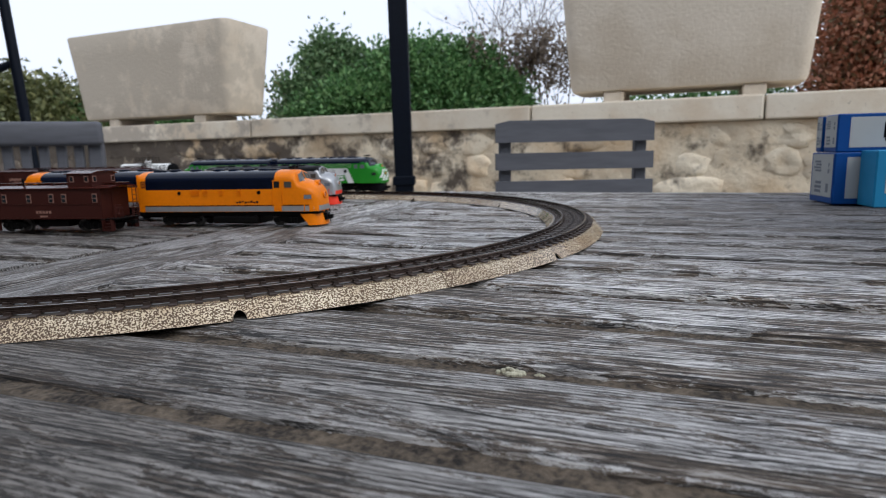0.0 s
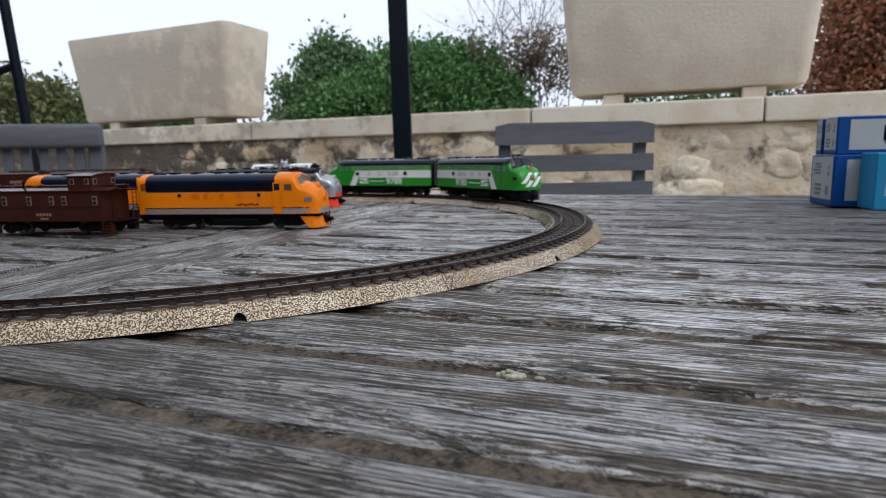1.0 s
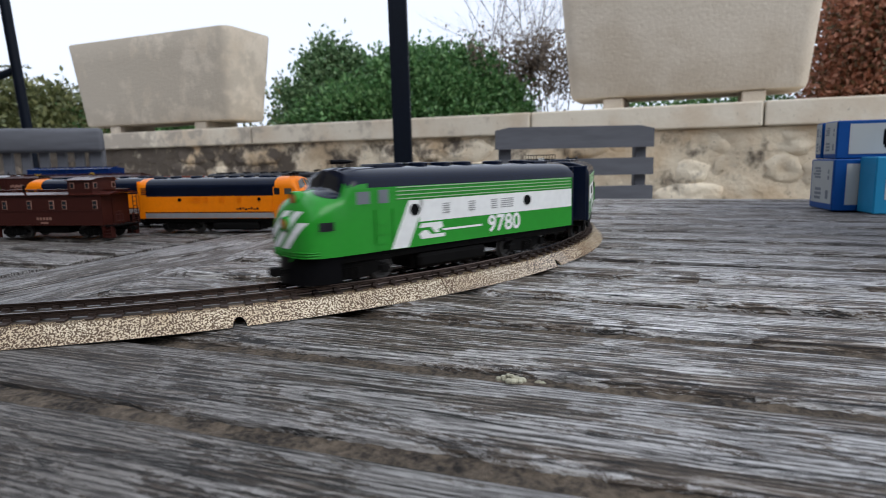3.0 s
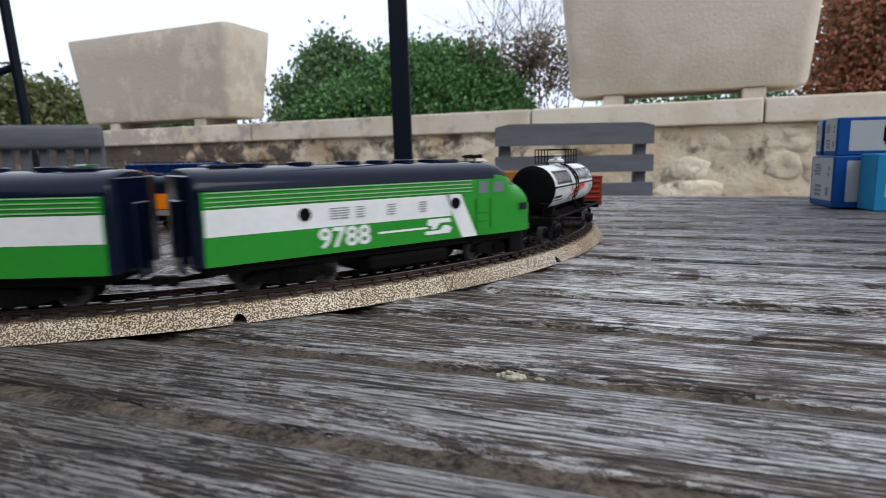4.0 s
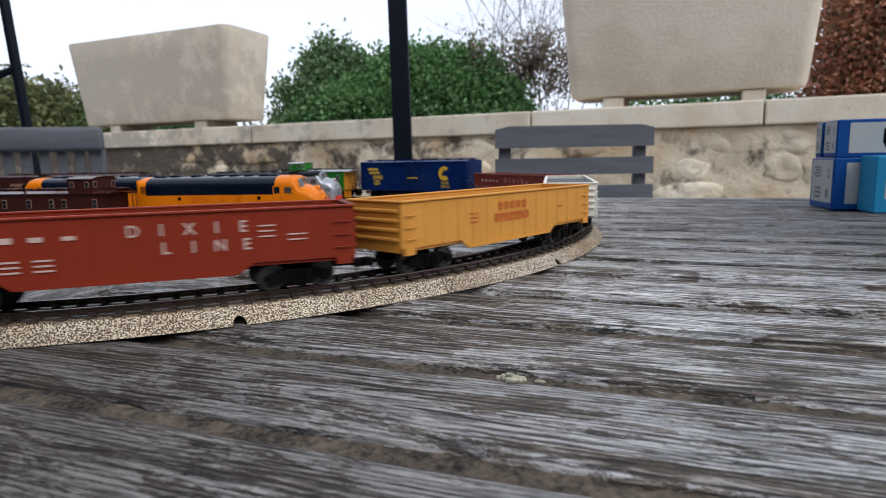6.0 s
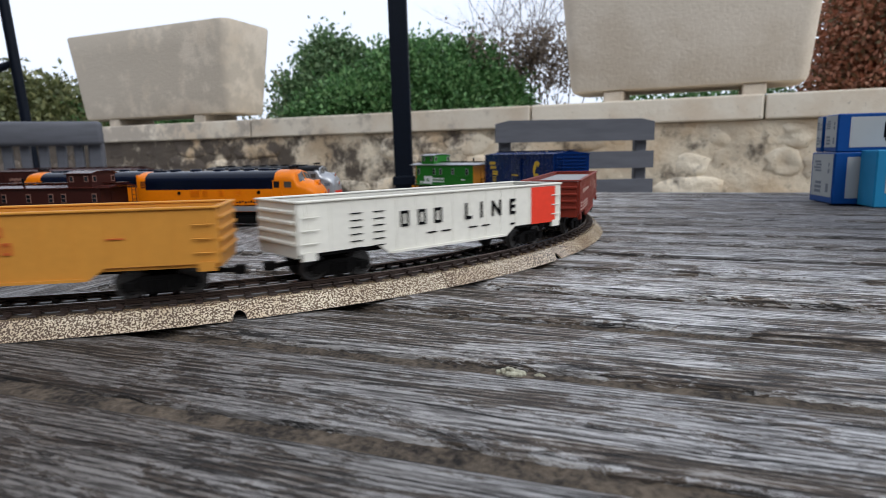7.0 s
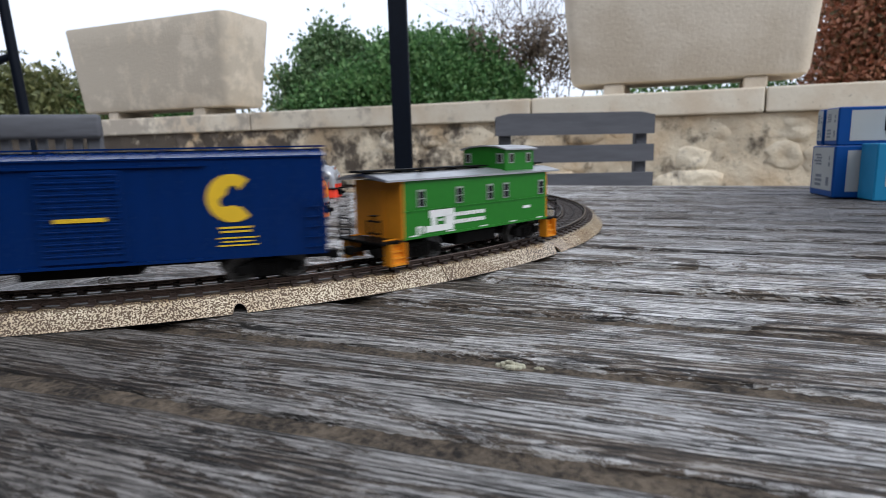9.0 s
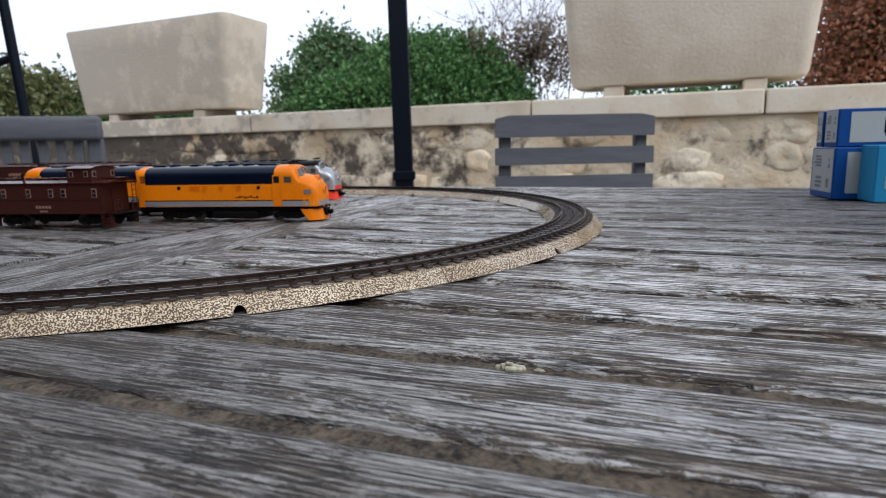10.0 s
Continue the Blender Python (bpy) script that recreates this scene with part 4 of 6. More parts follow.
def side_patch(x0, x1, z0, z1, side, lift=0.0002, slant=0.0, k=6):
    bm = bmesh.new()
    g = []
    for j in range(5):
        z = z0 + (z1 - z0) * j / 4
        g.append([])
        for i in range(k + 1):
            x = x0 + (x1 - x0) * i / k + slant * (z - z0)
            g[-1].append(bm.verts.new((x, side * (f_half(x, z) + lift), z)))
    for j in range(4):
        for i in range(k):
            bm.faces.new((g[j][i], g[j][i + 1], g[j + 1][i + 1], g[j + 1][i]))
    return bm


def nose_patch(quad, lift=0.00025, k=8):
    """A four-cornered patch in y and z laid on the nose."""
    bm, g = bmesh.new(), []
    (a, b, c, d) = [Vector(p) for p in quad]
    for j in range(k + 1):
        g.append([])
        for i in range(k + 1):
            s, t = i / k, j / k
            p = (a * (1 - s) + b * s) * (1 - t) + (d * (1 - s) + c * s) * t
            g[-1].append(bm.verts.new((f_front(p.x, p.y) + lift, p.x, p.y)))
    for j in range(k):
        for i in range(k):
            bm.faces.new((g[j][i], g[j][i + 1], g[j + 1][i + 1], g[j + 1][i]))
    return bm


def locomotive(label, number="", body=GREEN, roof=ROOF, stripe=WHITE, scheme="green", name="diesel_locomotive", group="", moving=True):
    th = thing(name, label, "model train", pose(0, 0, 0), group)
    xs = sorted(set([s[0] for s in STATIONS] + [-0.089 + 0.0085 * i for i in range(1, 17)]))
    shell, top = bmesh.new(), bmesh.new()
    rings = []
    for x in xs:
        w, zs, zt = f_station(x)
        half = [(w, SKIRT), (w, 0.5 * (SKIRT + zs * 0.81)), (w, zs * 0.81), (w, zs)]
        for i in range(1, 10):
            a = math.pi / 2 * i / 9
            half.append((w * max(0, math.cos(a)) ** (2 / 2.3), zs + (zt - zs) * math.sin(a) ** (2 / 2.3)))
        half[-1] = (0, zt)
        rings.append([Vector((x, y, z)) for y, z in half] + [Vector((x, -y, z)) for y, z in half[-2::-1]])
    k = len(rings[0])
    for a, b in zip(rings, rings[1:]):
        for i in range(k - 1):
            q = [a[i], a[i + 1], b[i + 1], b[i]]
            c = sum(q, Vector()) / 4
            dst = top if ((scheme == "green" and c.x < -0.0866) or c.z > {"green": 0.0398, "orange": 0.0338, "grey": 0.041}[scheme] and (-0.078 if scheme == "orange" else -1) < c.x < (0.041 if scheme == "orange" else 0.0585)) else shell
            dst.faces.new([dst.verts.new(p) for p in q])
    for r, dst in ((rings[0], top if scheme == "green" else shell), (rings[-1], shell)):
        dst.faces.new([dst.verts.new(p) for p in r])
    for bmx in (shell, top):
        bmesh.ops.remove_doubles(bmx, verts=bmx.verts, dist=0.00002)
    part("body", shell, body, th, smooth=True)
    part("roof", top, roof, th, "glossy black roof" if roof is ROOF else "", smooth=True)
    part("rear_bulkhead", boxes((-0.0902, -0.0886, -0.0160, 0.0160, SKIRT, 0.0448), (-0.0915, -0.0903, -0.006, 0.006, 0.009, 0.036), bevel=0.0005), ROOF if scheme == "green" else body, th)
    part("underframe", boxes((-0.086, 0.066, -0.0148, 0.0148, 0.0090, SKIRT - 0.0001), (-0.022, 0.022, -0.0120, 0.0120, 0.0020, 0.0089), bevel=0.0004), FRAME, th)
    for sx in (-1, 1):
        part("fuel_tank", boxes((-0.021, 0.021, min(sx * 0.0121, sx * 0.0165), max(sx * 0.0121, sx * 0.0165), 0.0024, 0.0088), bevel=0.0014), FRAME, th)
    # pilot under the nose; on the parked ones it sits below a black gap and is cut back at the sides
    bm = bmesh.new()
    rr = []
    levels = ((0.0018, 0.0006, 0.0600), (0.0060, 0.0, 0.0600), (SKIRT - 0.0001, -0.0008, 0.0600)) if scheme == "green" else ((0.0006, 0.0014, 0.0660), (0.0030, 0.0010, 0.0644), (0.0070, 0.0, 0.0612), (0.0102, -0.0006, 0.0590))
    for z, g, back in levels:
        rr.append([(back, 0.0152, z), (max(back + 0.001, 0.0672), 0.0150, z), (0.0719 + g, 0.0128, z), (0.0749 + g, 0.0085, z), (0.0762 + g, 0.0035, z), (0.0762 + g, -0.0035, z), (0.0749 + g, -0.0085, z), (0.0719 + g, -0.0128, z), (max(back + 0.001, 0.0672), -0.0150, z), (back, -0.0152, z)])
    loft(bm, rr)
    if scheme != "green":
        part("coupler_pocket", boxes((0.0660, 0.0785, -0.0046, 0.0046, 0.0040, 0.0103), (0.062, 0.0756, -0.0140, 0.0140, 0.0103, SKIRT - 0.0001), bevel=0.0004), BLACK, th)
    part("pilot", bm, {"green": BLACK, "orange": ORANGE, "grey": VERMILION}[scheme], th, smooth=True)
    # windscreen, cab windows, doors
    for sy in (-1, 1):
        part("windscreen", nose_patch([(sy * 0.0009, 0.0398), (sy * 0.0140, 0.0368), (sy * 0.0112, 0.0432), (sy * 0.0009, 0.0458)], 0.0008), GLASS if scheme == "green" else TINTGLASS, th, "windscreen pane")
        part("windscreen_surround", nose_patch([(sy * 0.0001, 0.0389), (sy * 0.0154, 0.0352), (sy * 0.0126, 0.0440), (sy * 0.0001, 0.0466)], 0.0005), roof if scheme == "green" else body, th)
        part("side_window", side_patch(0.0472, 0.0535, 0.0326, 0.0376, sy, 0.0003), CABGLASS if scheme == "green" else TINTGLASS, th, "grey cab side window")
        part("window_frame", side_patch(0.0462, 0.0553, 0.0317, 0.0386, sy, 0.00015), body, th)
        part("door", side_patch(0.0370, 0.0440, 0.0130, 0.0389, sy, 0.0003), body, th)
        part("door_window", side_patch(0.0380, 0.0430, 0.0325, 0.0380, sy, 0.00045), CABGLASS if scheme == "green" else GLASS, th)
        bm = bmesh.new()
        for zz in (0.0155, 0.0195, 0.0235):
            box(bm, 0.0378, 0.0432, min(sy * 0.0177, sy * 0.0182), max(sy * 0.0177, sy * 0.0182), zz, zz + 0.0004)
        part("step_rung", bm, body, th)
        for xx in (-0.0490, 0.0241):
            bm = bmesh.new()
            pr = 1.0 if scheme == "green" else 0.6
            lathe(bm, [(sy * 0.0170, 0.0025 * pr), (sy * 0.0182, 0.0025 * pr), (sy * 0.0181, 0.0020 * pr), (sy * 0.01788, 0.0019 * pr)], 18, "y", (xx, 0, 0.0288))
            part("porthole", bm, BLACK, th, "round dark porthole")
        bm = bmesh.new()
        for zz in (0.0336, 0.0352, 0.0368, 0.0384):
            box(bm, -0.085, 0.0335, min(sy * 0.0172, sy * 0.0180), max(sy * 0.0172, sy * 0.0180), zz, zz + (0.0004 if scheme == "green" else 0.0007))
        part("grille", bm, {"orange": roof, "green": PALEGREEN, "grey": body}[scheme], th, "horizontal grille bars under the roof")
        bm = bmesh.new()
        for xx in (-0.0385, -0.0340, -0.0270, -0.0120, 0.0040):
            for i in range(5):
                box(bm, xx, xx + 0.0040, min(sy * 0.0177, sy * 0.01795), max(sy * 0.0177, sy * 0.01795), 0.0262 + i * 0.0010, 0.0266 + i * 0.0010)
        part("louvres", bm, GREY if scheme == "green" else body, th)
        part("headlight_number_board", side_patch(0.0640, 0.0702, 0.0231, 0.0265, sy, 0.0004), GLASS if scheme == "green" else CABGLASS, th)
        part("number_board_frame", side_patch(0.0632, 0.0710, 0.0223, 0.0273, sy, 0.0002), body, th)
        bm = bmesh.new()
        rod(bm, (0.0360, sy * 0.0182, 0.0160), (0.0360, sy * 0.0182, 0.0300), 0.00025, 5)
        rod(bm, (0.0450, sy * 0.0182, 0.0160), (0.0450, sy * 0.0182, 0.0300), 0.00025, 5)
        part("grab_rail", bm, body, th)
        if scheme == "green":
            part("white_band", side_patch(-0.0860, 0.0215, 0.0232, 0.0328, sy, 0.0001, k=12), stripe, th, "broad white stripe")
            part("white_slash", side_patch(0.0278, 0.0368, 0.0128, 0.0328, sy, 0.0001, -0.48), stripe, th)
            part("thin_stripe", side_patch(-0.0166, 0.0082, 0.0183, 0.0192, sy, 0.0001), stripe, th)
            bm = bmesh.new()
            for out in (((0.0088, 0.0224), (0.0205, 0.0224), (0.0215, 0.0205), (0.0150, 0.0205), (0.0128, 0.0178), (0.0104, 0.0178), (0.0108, 0.0192), (0.0080, 0.0200)),
                        ((0.0072, 0.0156), (0.0205, 0.0156), (0.0218, 0.0178), (0.0196, 0.0192), (0.0172, 0.0192), (0.0150, 0.0172), (0.0070, 0.0172))):
                prism(bm, out, min(sy * 0.0174, sy * 0.01775), max(sy * 0.0174, sy * 0.01775))
            part("emblem", bm, stripe, th, "white emblem of two slanting shapes")
            side_text(th, "number", number, 0.0110, -0.0322, 0.0184, sy, 0.01775, stripe, 1.06, bold=0.00022, label="white number " + number)
        elif scheme == "orange":
            part("silver_band", side_patch(-0.0885, 0.0680, 0.0129, 0.0172, sy, 0.00012, k=20), SILVER, th, "silver stripe along the sill")
            part("black_line", side_patch(-0.0885, 0.0680, 0.0174, 0.0182, sy, 0.00012, k=20), BLACK, th)
            side_bars(th, "lettering", [(0.004 + 0.0026 * i, 0.0204 + 0.0004 * (i % 3), 0.0019, 0.0010 + 0.0007 * (i % 2)) for i in range(8)], sy, 0.0177, BROWN, label="black lettering as plain bars")
        else:
            part("orange_band", side_patch(-0.0885, 0.0690, 0.0128, 0.0195, sy, 0.00012, k=20), VERMILION, th, "orange-red stripe along the sill")
    if scheme == "green":
        for mid, z0, z1 in ((-0.0082, 0.0196, 0.0308), (0.0, 0.0160, 0.0308), (0.0082, 0.0160, 0.0266)):
            a, b = mid + (z0 - 0.0232), mid + (z1 - 0.0232)
            part("nose_stripe", nose_patch([(a - 0.0027, z0), (a + 0.0027, z0), (b + 0.0027, z1), (b - 0.0027, z1)], 0.00015), stripe, th, "slanting white nose stripe")
        for zz in (0.0130, 0.0140, 0.0150):
            bm = bmesh.new()
            pts = [(f_front(y, zz) + 0.0003, y, zz) for y in [-0.0165 + 0.0011 * i for i in range(31)]]
            for p, q in zip(pts, pts[1:]):
                rod(bm, p, q, 0.0003, 5)
            part("nose_rib", bm, body, th)
    else:
        part("nose_band", nose_patch([(-0.0160, 0.0129), (0.0160, 0.0129), (0.0160, 0.0172), (-0.0160, 0.0172)], 0.0002), SILVER if scheme == "orange" else VERMILION, th)
    for zz, rr2 in ((0.0352, 0.0025), (0.0256, 0.0024)):
        x = f_front(0, zz)
        bm = bmesh.new()
        lathe(bm, [(x - 0.003, rr2 * 1.25), (x + 0.0012, rr2 * 1.25), (x + 0.0014, rr2 * 1.08), (x + 0.0006, rr2)], 20, "x", (0, 0, zz))
        lens_ring = part("headlight", bm, body, th, "round headlight", smooth=True)
        bm = bmesh.new()
        lathe(bm, [(x + 0.0003, rr2 * 0.98), (x + 0.0010, rr2 * 0.9), (x + 0.0016, rr2 * 0.4), (x + 0.0017, 0)], 20, "x", (0, 0, zz))
        part("lens", bm, LAMPGLASS, lens_ring, "amber lens", smooth=True)
    # roof fittings
    for x in (-0.062, -0.042, -0.020, -0.006, 0.008, 0.022):
        bm = bmesh.new()
        lathe(bm, [(0.0462, 0.0052), (0.0484, 0.0052), (0.0488, 0.0044), (0.0485, 0.0038), (0.0485, 0.0004)], 20, "z", (x, 0, 0))
        part("fan", bm, roof, th, "round roof fan", smooth=True)
    for x in (-0.074, 0.030):
        part("roof_hatch", boxes((x - 0.006, x + 0.006, -0.006, 0.006, 0.0462, 0.0484), bevel=0.0006), roof, th)
    bm = bmesh.new()
    for y in (-0.0035, 0.0035):
        rod(bm, (0.0455, y, 0.0496), (0.0520, y, 0.0496), 0.0005, 8, 0.0011)
        rod(bm, (0.0475, y, 0.0470), (0.0475, y, 0.0496), 0.0005, 6)
    rod(bm, (0.0475, -0.0035, 0.0492), (0.0475, 0.0035, 0.0492), 0.0004, 6)
    part("horn", bm, BLACK, th, "pair of black air horns")
    coupler(th, -0.0885)
    coupler(th, 0.0750)
    bogies = [(bogie(th, x, 0.0300, True), x) for x in (-0.052, 0.052)]
    return th, bogies


# ---- open gondola wagon ----
def gondola(label, mat, marks, length=0.160, inside=None, floor_mat=None):
    th = thing("gondola_wagon", label, "model train", pose(0, 0, 0), "wagons of the running train")
    L, W, z0, z1 = length / 2, 0.0170, 0.0090, 0.0318
    for sy in (-1, 1):
        out = [(-L, z0 + 0.0035), (-L, z1), (L, z1), (L, z0 + 0.0035), (0.042, z0 + 0.0035), (0.036, z0 - 0.0008), (-0.036, z0 - 0.0008), (-0.042, z0 + 0.0035)]
        bm = bmesh.new()
        prism(bm, out, min(sy * (W - 0.001), sy * W), max(sy * (W - 0.001), sy * W))
        sd = part("side", bm, mat, th)
        bm = bmesh.new()
        box(bm, -L - 0.0005, L + 0.0005, min(sy * (W - 0.0014), sy * (W + 0.0009)), max(sy * (W - 0.0014), sy * (W + 0.0009)), z1 + 0.0001, z1 + 0.0011, 0.0003)
        part("top_rail", bm, mat, th)
        n = 15
        for i in range(n):
            x = -L + 0.004 + (2 * L - 0.008) * i / (n - 1)
            zb = z0 + 0.0035 if abs(x) > 0.042 else z0 - 0.0004
            bm = bmesh.new()
            box(bm, x - 0.0004, x + 0.0004, min(sy * W, sy * (W + 0.0003)), max(sy * W, sy * (W + 0.00018)), zb, z1 - 0.0001)
            part("rib", bm, mat, th)
        part("side_sill", boxes((-0.035, 0.035, min(sy * W, sy * (W + 0.0008)), max(sy * W, sy * (W + 0.0008)), z0 - 0.0008, z0 + 0.0002)), mat, th)
    for sx in (-1, 1):
        bm = bmesh.new()
        box(bm, min(sx * (L - 0.001), sx * L), max(sx * (L - 0.001), sx * L), -W + 0.0012, W - 0.0012, z0 + 0.002, z1)
        for zz in (0.0165, 0.0205, 0.0245, 0.0285):
            box(bm, min(sx * L, sx * (L + 0.0012)), max(sx * L, sx * (L + 0.0012)), -W + 0.0016, W - 0.0016, zz - 0.0009, zz + 0.0009, 0.0005)
        box(bm, min(sx * (L - 0.001), sx * (L + 0.0008)), max(sx * (L - 0.001), sx * (L + 0.0008)), -W + 0.0012, W - 0.0012, z1 + 0.0001, z1 + 0.0011, 0.0003)
        part("end", bm, mat, th)
        for sy in (-1, 1):
            bm = bmesh.new()
            for zz in (0.0165, 0.0215, 0.0265):
                rod(bm, (sx * (L - 0.0085), sy * (W + 0.0009), zz), (sx * (L - 0.0015), sy * (W + 0.0009), zz), 0.0003, 5)
            box(bm, min(sx * (L - 0.0075), sx * (L - 0.0015)), max(sx * (L - 0.0075), sx * (L - 0.0015)), min(sy * (W - 0.001), sy * (W + 0.0006)), max(sy * (W - 0.001), sy * (W + 0.0006)), 0.0098, 0.0132)
            part("grab_iron", bm, mat, th)
        coupler(th, sx * (L - 0.002))
    part("floor", boxes((-L + 0.0012, L - 0.0012, -W + 0.0013, W - 0.0013, z0 + 0.002, z0 + 0.0032)), floor_mat or mat, th)
    if inside:
        part("load", boxes((-L + 0.0013, L - 0.0013, -W + 0.0014, W - 0.0014, z0 + 0.0033, z1 - 0.0014), bevel=0.0004), inside, th, "level grey load under the rim")
    part("underframe", boxes((-L + 0.004, L - 0.004, -0.003, 0.003, 0.0078, z0 + 0.0019), bevel=0.0003), FRAME, th)
    for sy in (-1, 1):
        for nm, rows, mt, lb in marks(sy, W + 0.0003):
            side_bars(th, nm, rows, sy, W + 0.0003, mt, label=lb)
        if marks is slogan_marks:
            for word, x0, z in (("DIXIE", 0.0019, 0.0262), ("LINE", 0.0121, 0.0196)):
                for i, c in enumerate(word):
                    side_text(th, "letter", c, 0.0060, -sy * (x0 + 0.0092 * i), z, sy, W + 0.0004, LETTER, 0.95, bold=0.0001)
        if mat is CREAM:
            side_text(th, "word", "L  I  N  E", 0.0104, -sy * 0.0245, 0.0223, sy, W + 0.0005, BLACK, 0.92, label="black capital letters", bold=0.0003)
    bogies = [(bogie(th, x), x) for x in (-0.056, 0.056)]
    return th, bogies


def slogan_marks(sy, y):
    """Small data bars beside the slogan; sy gives the reading direction."""
    f = -sy
    small = [(f * x, 0.0252, 0.0040, 0.0026 - 0.0003 * i) for i, x in enumerate((-0.0560, -0.0456, -0.0364, -0.0276, -0.0178))]
    small += [(f * (-0.0555 + 0.0098 * i), 0.0180 - 0.0018 * j, 0.0058, 0.0006) for i in range(4) for j in range(3)]
    small += [(f * 0.0470, 0.0262 - 0.0020 * j, 0.006, 0.0005) for j in range(3)] + [(f * 0.058, 0.0225 - 0.0020 * j, 0.007, 0.0005) for j in range(2)] + [(f * -0.072, 0.0190 - 0.0020 * j, 0.0075, 0.0005) for j in range(3)]
    return [("fine_print", small, LETTER, "small pale data bars")]


def white_marks(sy, y):
    f = -sy
    big = [(f * x, 0.0223, 0.0044, 0.0068) for x in (-0.0280, -0.0185, -0.0092)]
    small = [(f * x, 0.0265 - 0.0028 * j, 0.0055, 0.0004) for x in (-0.0525, -0.0415) for j in range(6)]
    small += [(f * (-0.0130 + 0.0085 * i), 0.0150, 0.0055, 0.0006) for i in range(5) if i != 2] + [(f * 0.0400, 0.0140, 0.003, 0.0009)]
    red = [(f * 0.0640, 0.0218, 0.0190, 0.0190)]
    return [("lettering", big, BLACK, "black letter blocks"), ("fine_print", small, BLACK, "small black data bars"), ("red_panel", red, VERMILION, "bright red painted panel")]


def yellow_marks(sy, y):
    f = -sy
    big = [(f * (-0.0110 + 0.0052 * i), 0.0262, 0.0032, 0.0036) for i in range(5)] + [(f * (-0.0142 + 0.0044 * i), 0.0205, 0.0030, 0.0042) for i in range(7)]
    small = [(f * -0.032, 0.0240 - 0.002 * j, 0.006, 0.0005) for j in range(3)] + [(f * 0.046, 0.0225, 0.006, 0.0005)]
    return [("lettering", big, REDINK, "red letter blocks"), ("fine_print", small, REDINK, "small red data bars")]


# ---- tank wagon ----
def tank_wagon():
    th = thing("tank_wagon", "white tank wagon with black ends, frame and railing", "model train", pose(0, 0, 0), "wagons of the running train")
    Z, RT, L = 0.0303, 0.0131, 0.0512
    bm = bmesh.new()
    lathe(bm, [(-L, RT), (L, RT)], 40, "x", (0, 0, Z))
    part("tank", bm, WHITE, th, "white painted cylindrical tank", smooth=True)
    for sx in (-1, 1):
        bm = bmesh.new()
        lathe(bm, [(sx * (L - 0.0006), RT + 0.0002), (sx * (L + 0.0004), RT + 0.0002), (sx * (L + 0.0008), RT * 0.97), (sx * (L + 0.0014), RT * 0.85), (sx * (L + 0.0019), RT * 0.5), (sx * (L + 0.0021), 0)], 40, "x", (0, 0, Z))
        part("tank_end", bm, BLACK, th, "black dished tank end", smooth=True)
    bm = bmesh.new()
    for i in range(9):
        a = radians(232 + i * 9.5)
        b = radians(232 + (i + 1) * 9.5)
        if i < 8:
            vs = [bm.verts.new((x, (RT + 0.0002) * math.cos(q), Z + (RT + 0.0002) * math.sin(q))) for x, q in ((-L, a), (L, a), (L, b), (-L, b))]
            bm.faces.new(vs)
    part("belly", bm, BLACK, th, "black underside band")
    part("frame", boxes((-0.063, 0.063, -0.004, 0.004, 0.0112, 0.0152), (-0.063, 0.063, -0.0152, -0.0140, 0.0134, 0.0152), (-0.063, 0.063, 0.0140, 0.0152, 0.0134, 0.0152), (-0.0650, -0.0631, -0.0152, 0.0152, 0.0108, 0.0156),
                        (0.0631, 0.0650, -0.0152, 0.0152, 0.0108, 0.0156), (-0.046, -0.036, -0.0138, 0.0138, 0.0134, 0.0152), (0.036, 0.046, -0.0138, 0.0138, 0.0134, 0.0152), bevel=0.0003), FRAME, th)
    for x in (-0.041, 0.041):
        bm = bmesh.new()
        prism(bm, [(x - 0.004, 0.0153), (x + 0.004, 0.0153), (x + 0.003, 0.0200), (x - 0.003, 0.0200)], -0.0098, 0.0098)
        part("saddle", bm, FRAME, th)
    for sy in (-1, 1):
        part("walkway", boxes((-0.062, 0.062, min(sy * 0.0153, sy * 0.0172), max(sy * 0.0153, sy * 0.0172), 0.0145, 0.0151)), FRAME, th)
        bm = bmesh.new()
        rod(bm, (-L - 0.006, sy * 0.0148, Z + 0.0012), (L + 0.006, sy * 0.0148, Z + 0.0012), 0.00045, 6)
        for i in range(7):
            x = -0.048 + 0.016 * i
            rod(bm, (x, sy * 0.0129, Z + 0.0012), (x, sy * 0.0148, Z + 0.0012), 0.00035, 5)
        part("handrail", bm, FRAME, th)
        bm = bmesh.new()
        for x in (-0.003, 0.003):
            pts = [(x, sy * (RT + 0.0011) * math.cos(radians(a)), Z + (RT + 0.0011) * math.sin(radians(a))) for a in range(-35, 76, 11)]
            for p, q in zip([(x, sy * 0.0160, 0.0150)] + pts, pts):
                rod(bm, p, q, 0.0004, 5)
        ladder = part("ladder", bm, FRAME, th)
        for a in range(-30, 76, 13):
            p = (sy * (RT + 0.0011) * math.cos(radians(a)), Z + (RT + 0.0011) * math.sin(radians(a)))
            part("rung", rods(((-0.003, *p), (0.003, *p), 0.0004)), FRAME, ladder)
    bm = bmesh.new()
    lathe(bm, [(Z + RT - 0.0015, 0.0050), (Z + RT + 0.0028, 0.0050), (Z + RT + 0.0036, 0.0040), (Z + RT + 0.0040, 0.0)], 20, "z")
    part("dome", bm, WHITE, th, "white filler dome", smooth=True)
    for x in (-0.004, 0.0045):
        bm = bmesh.new()
        rod(bm, (x, 0.001, Z + RT + 0.0038), (x, 0.001, Z + RT + 0.0066), 0.0013, 10)
        part("valve", bm, WHITE, th)
    pz = Z + RT + 0.0010
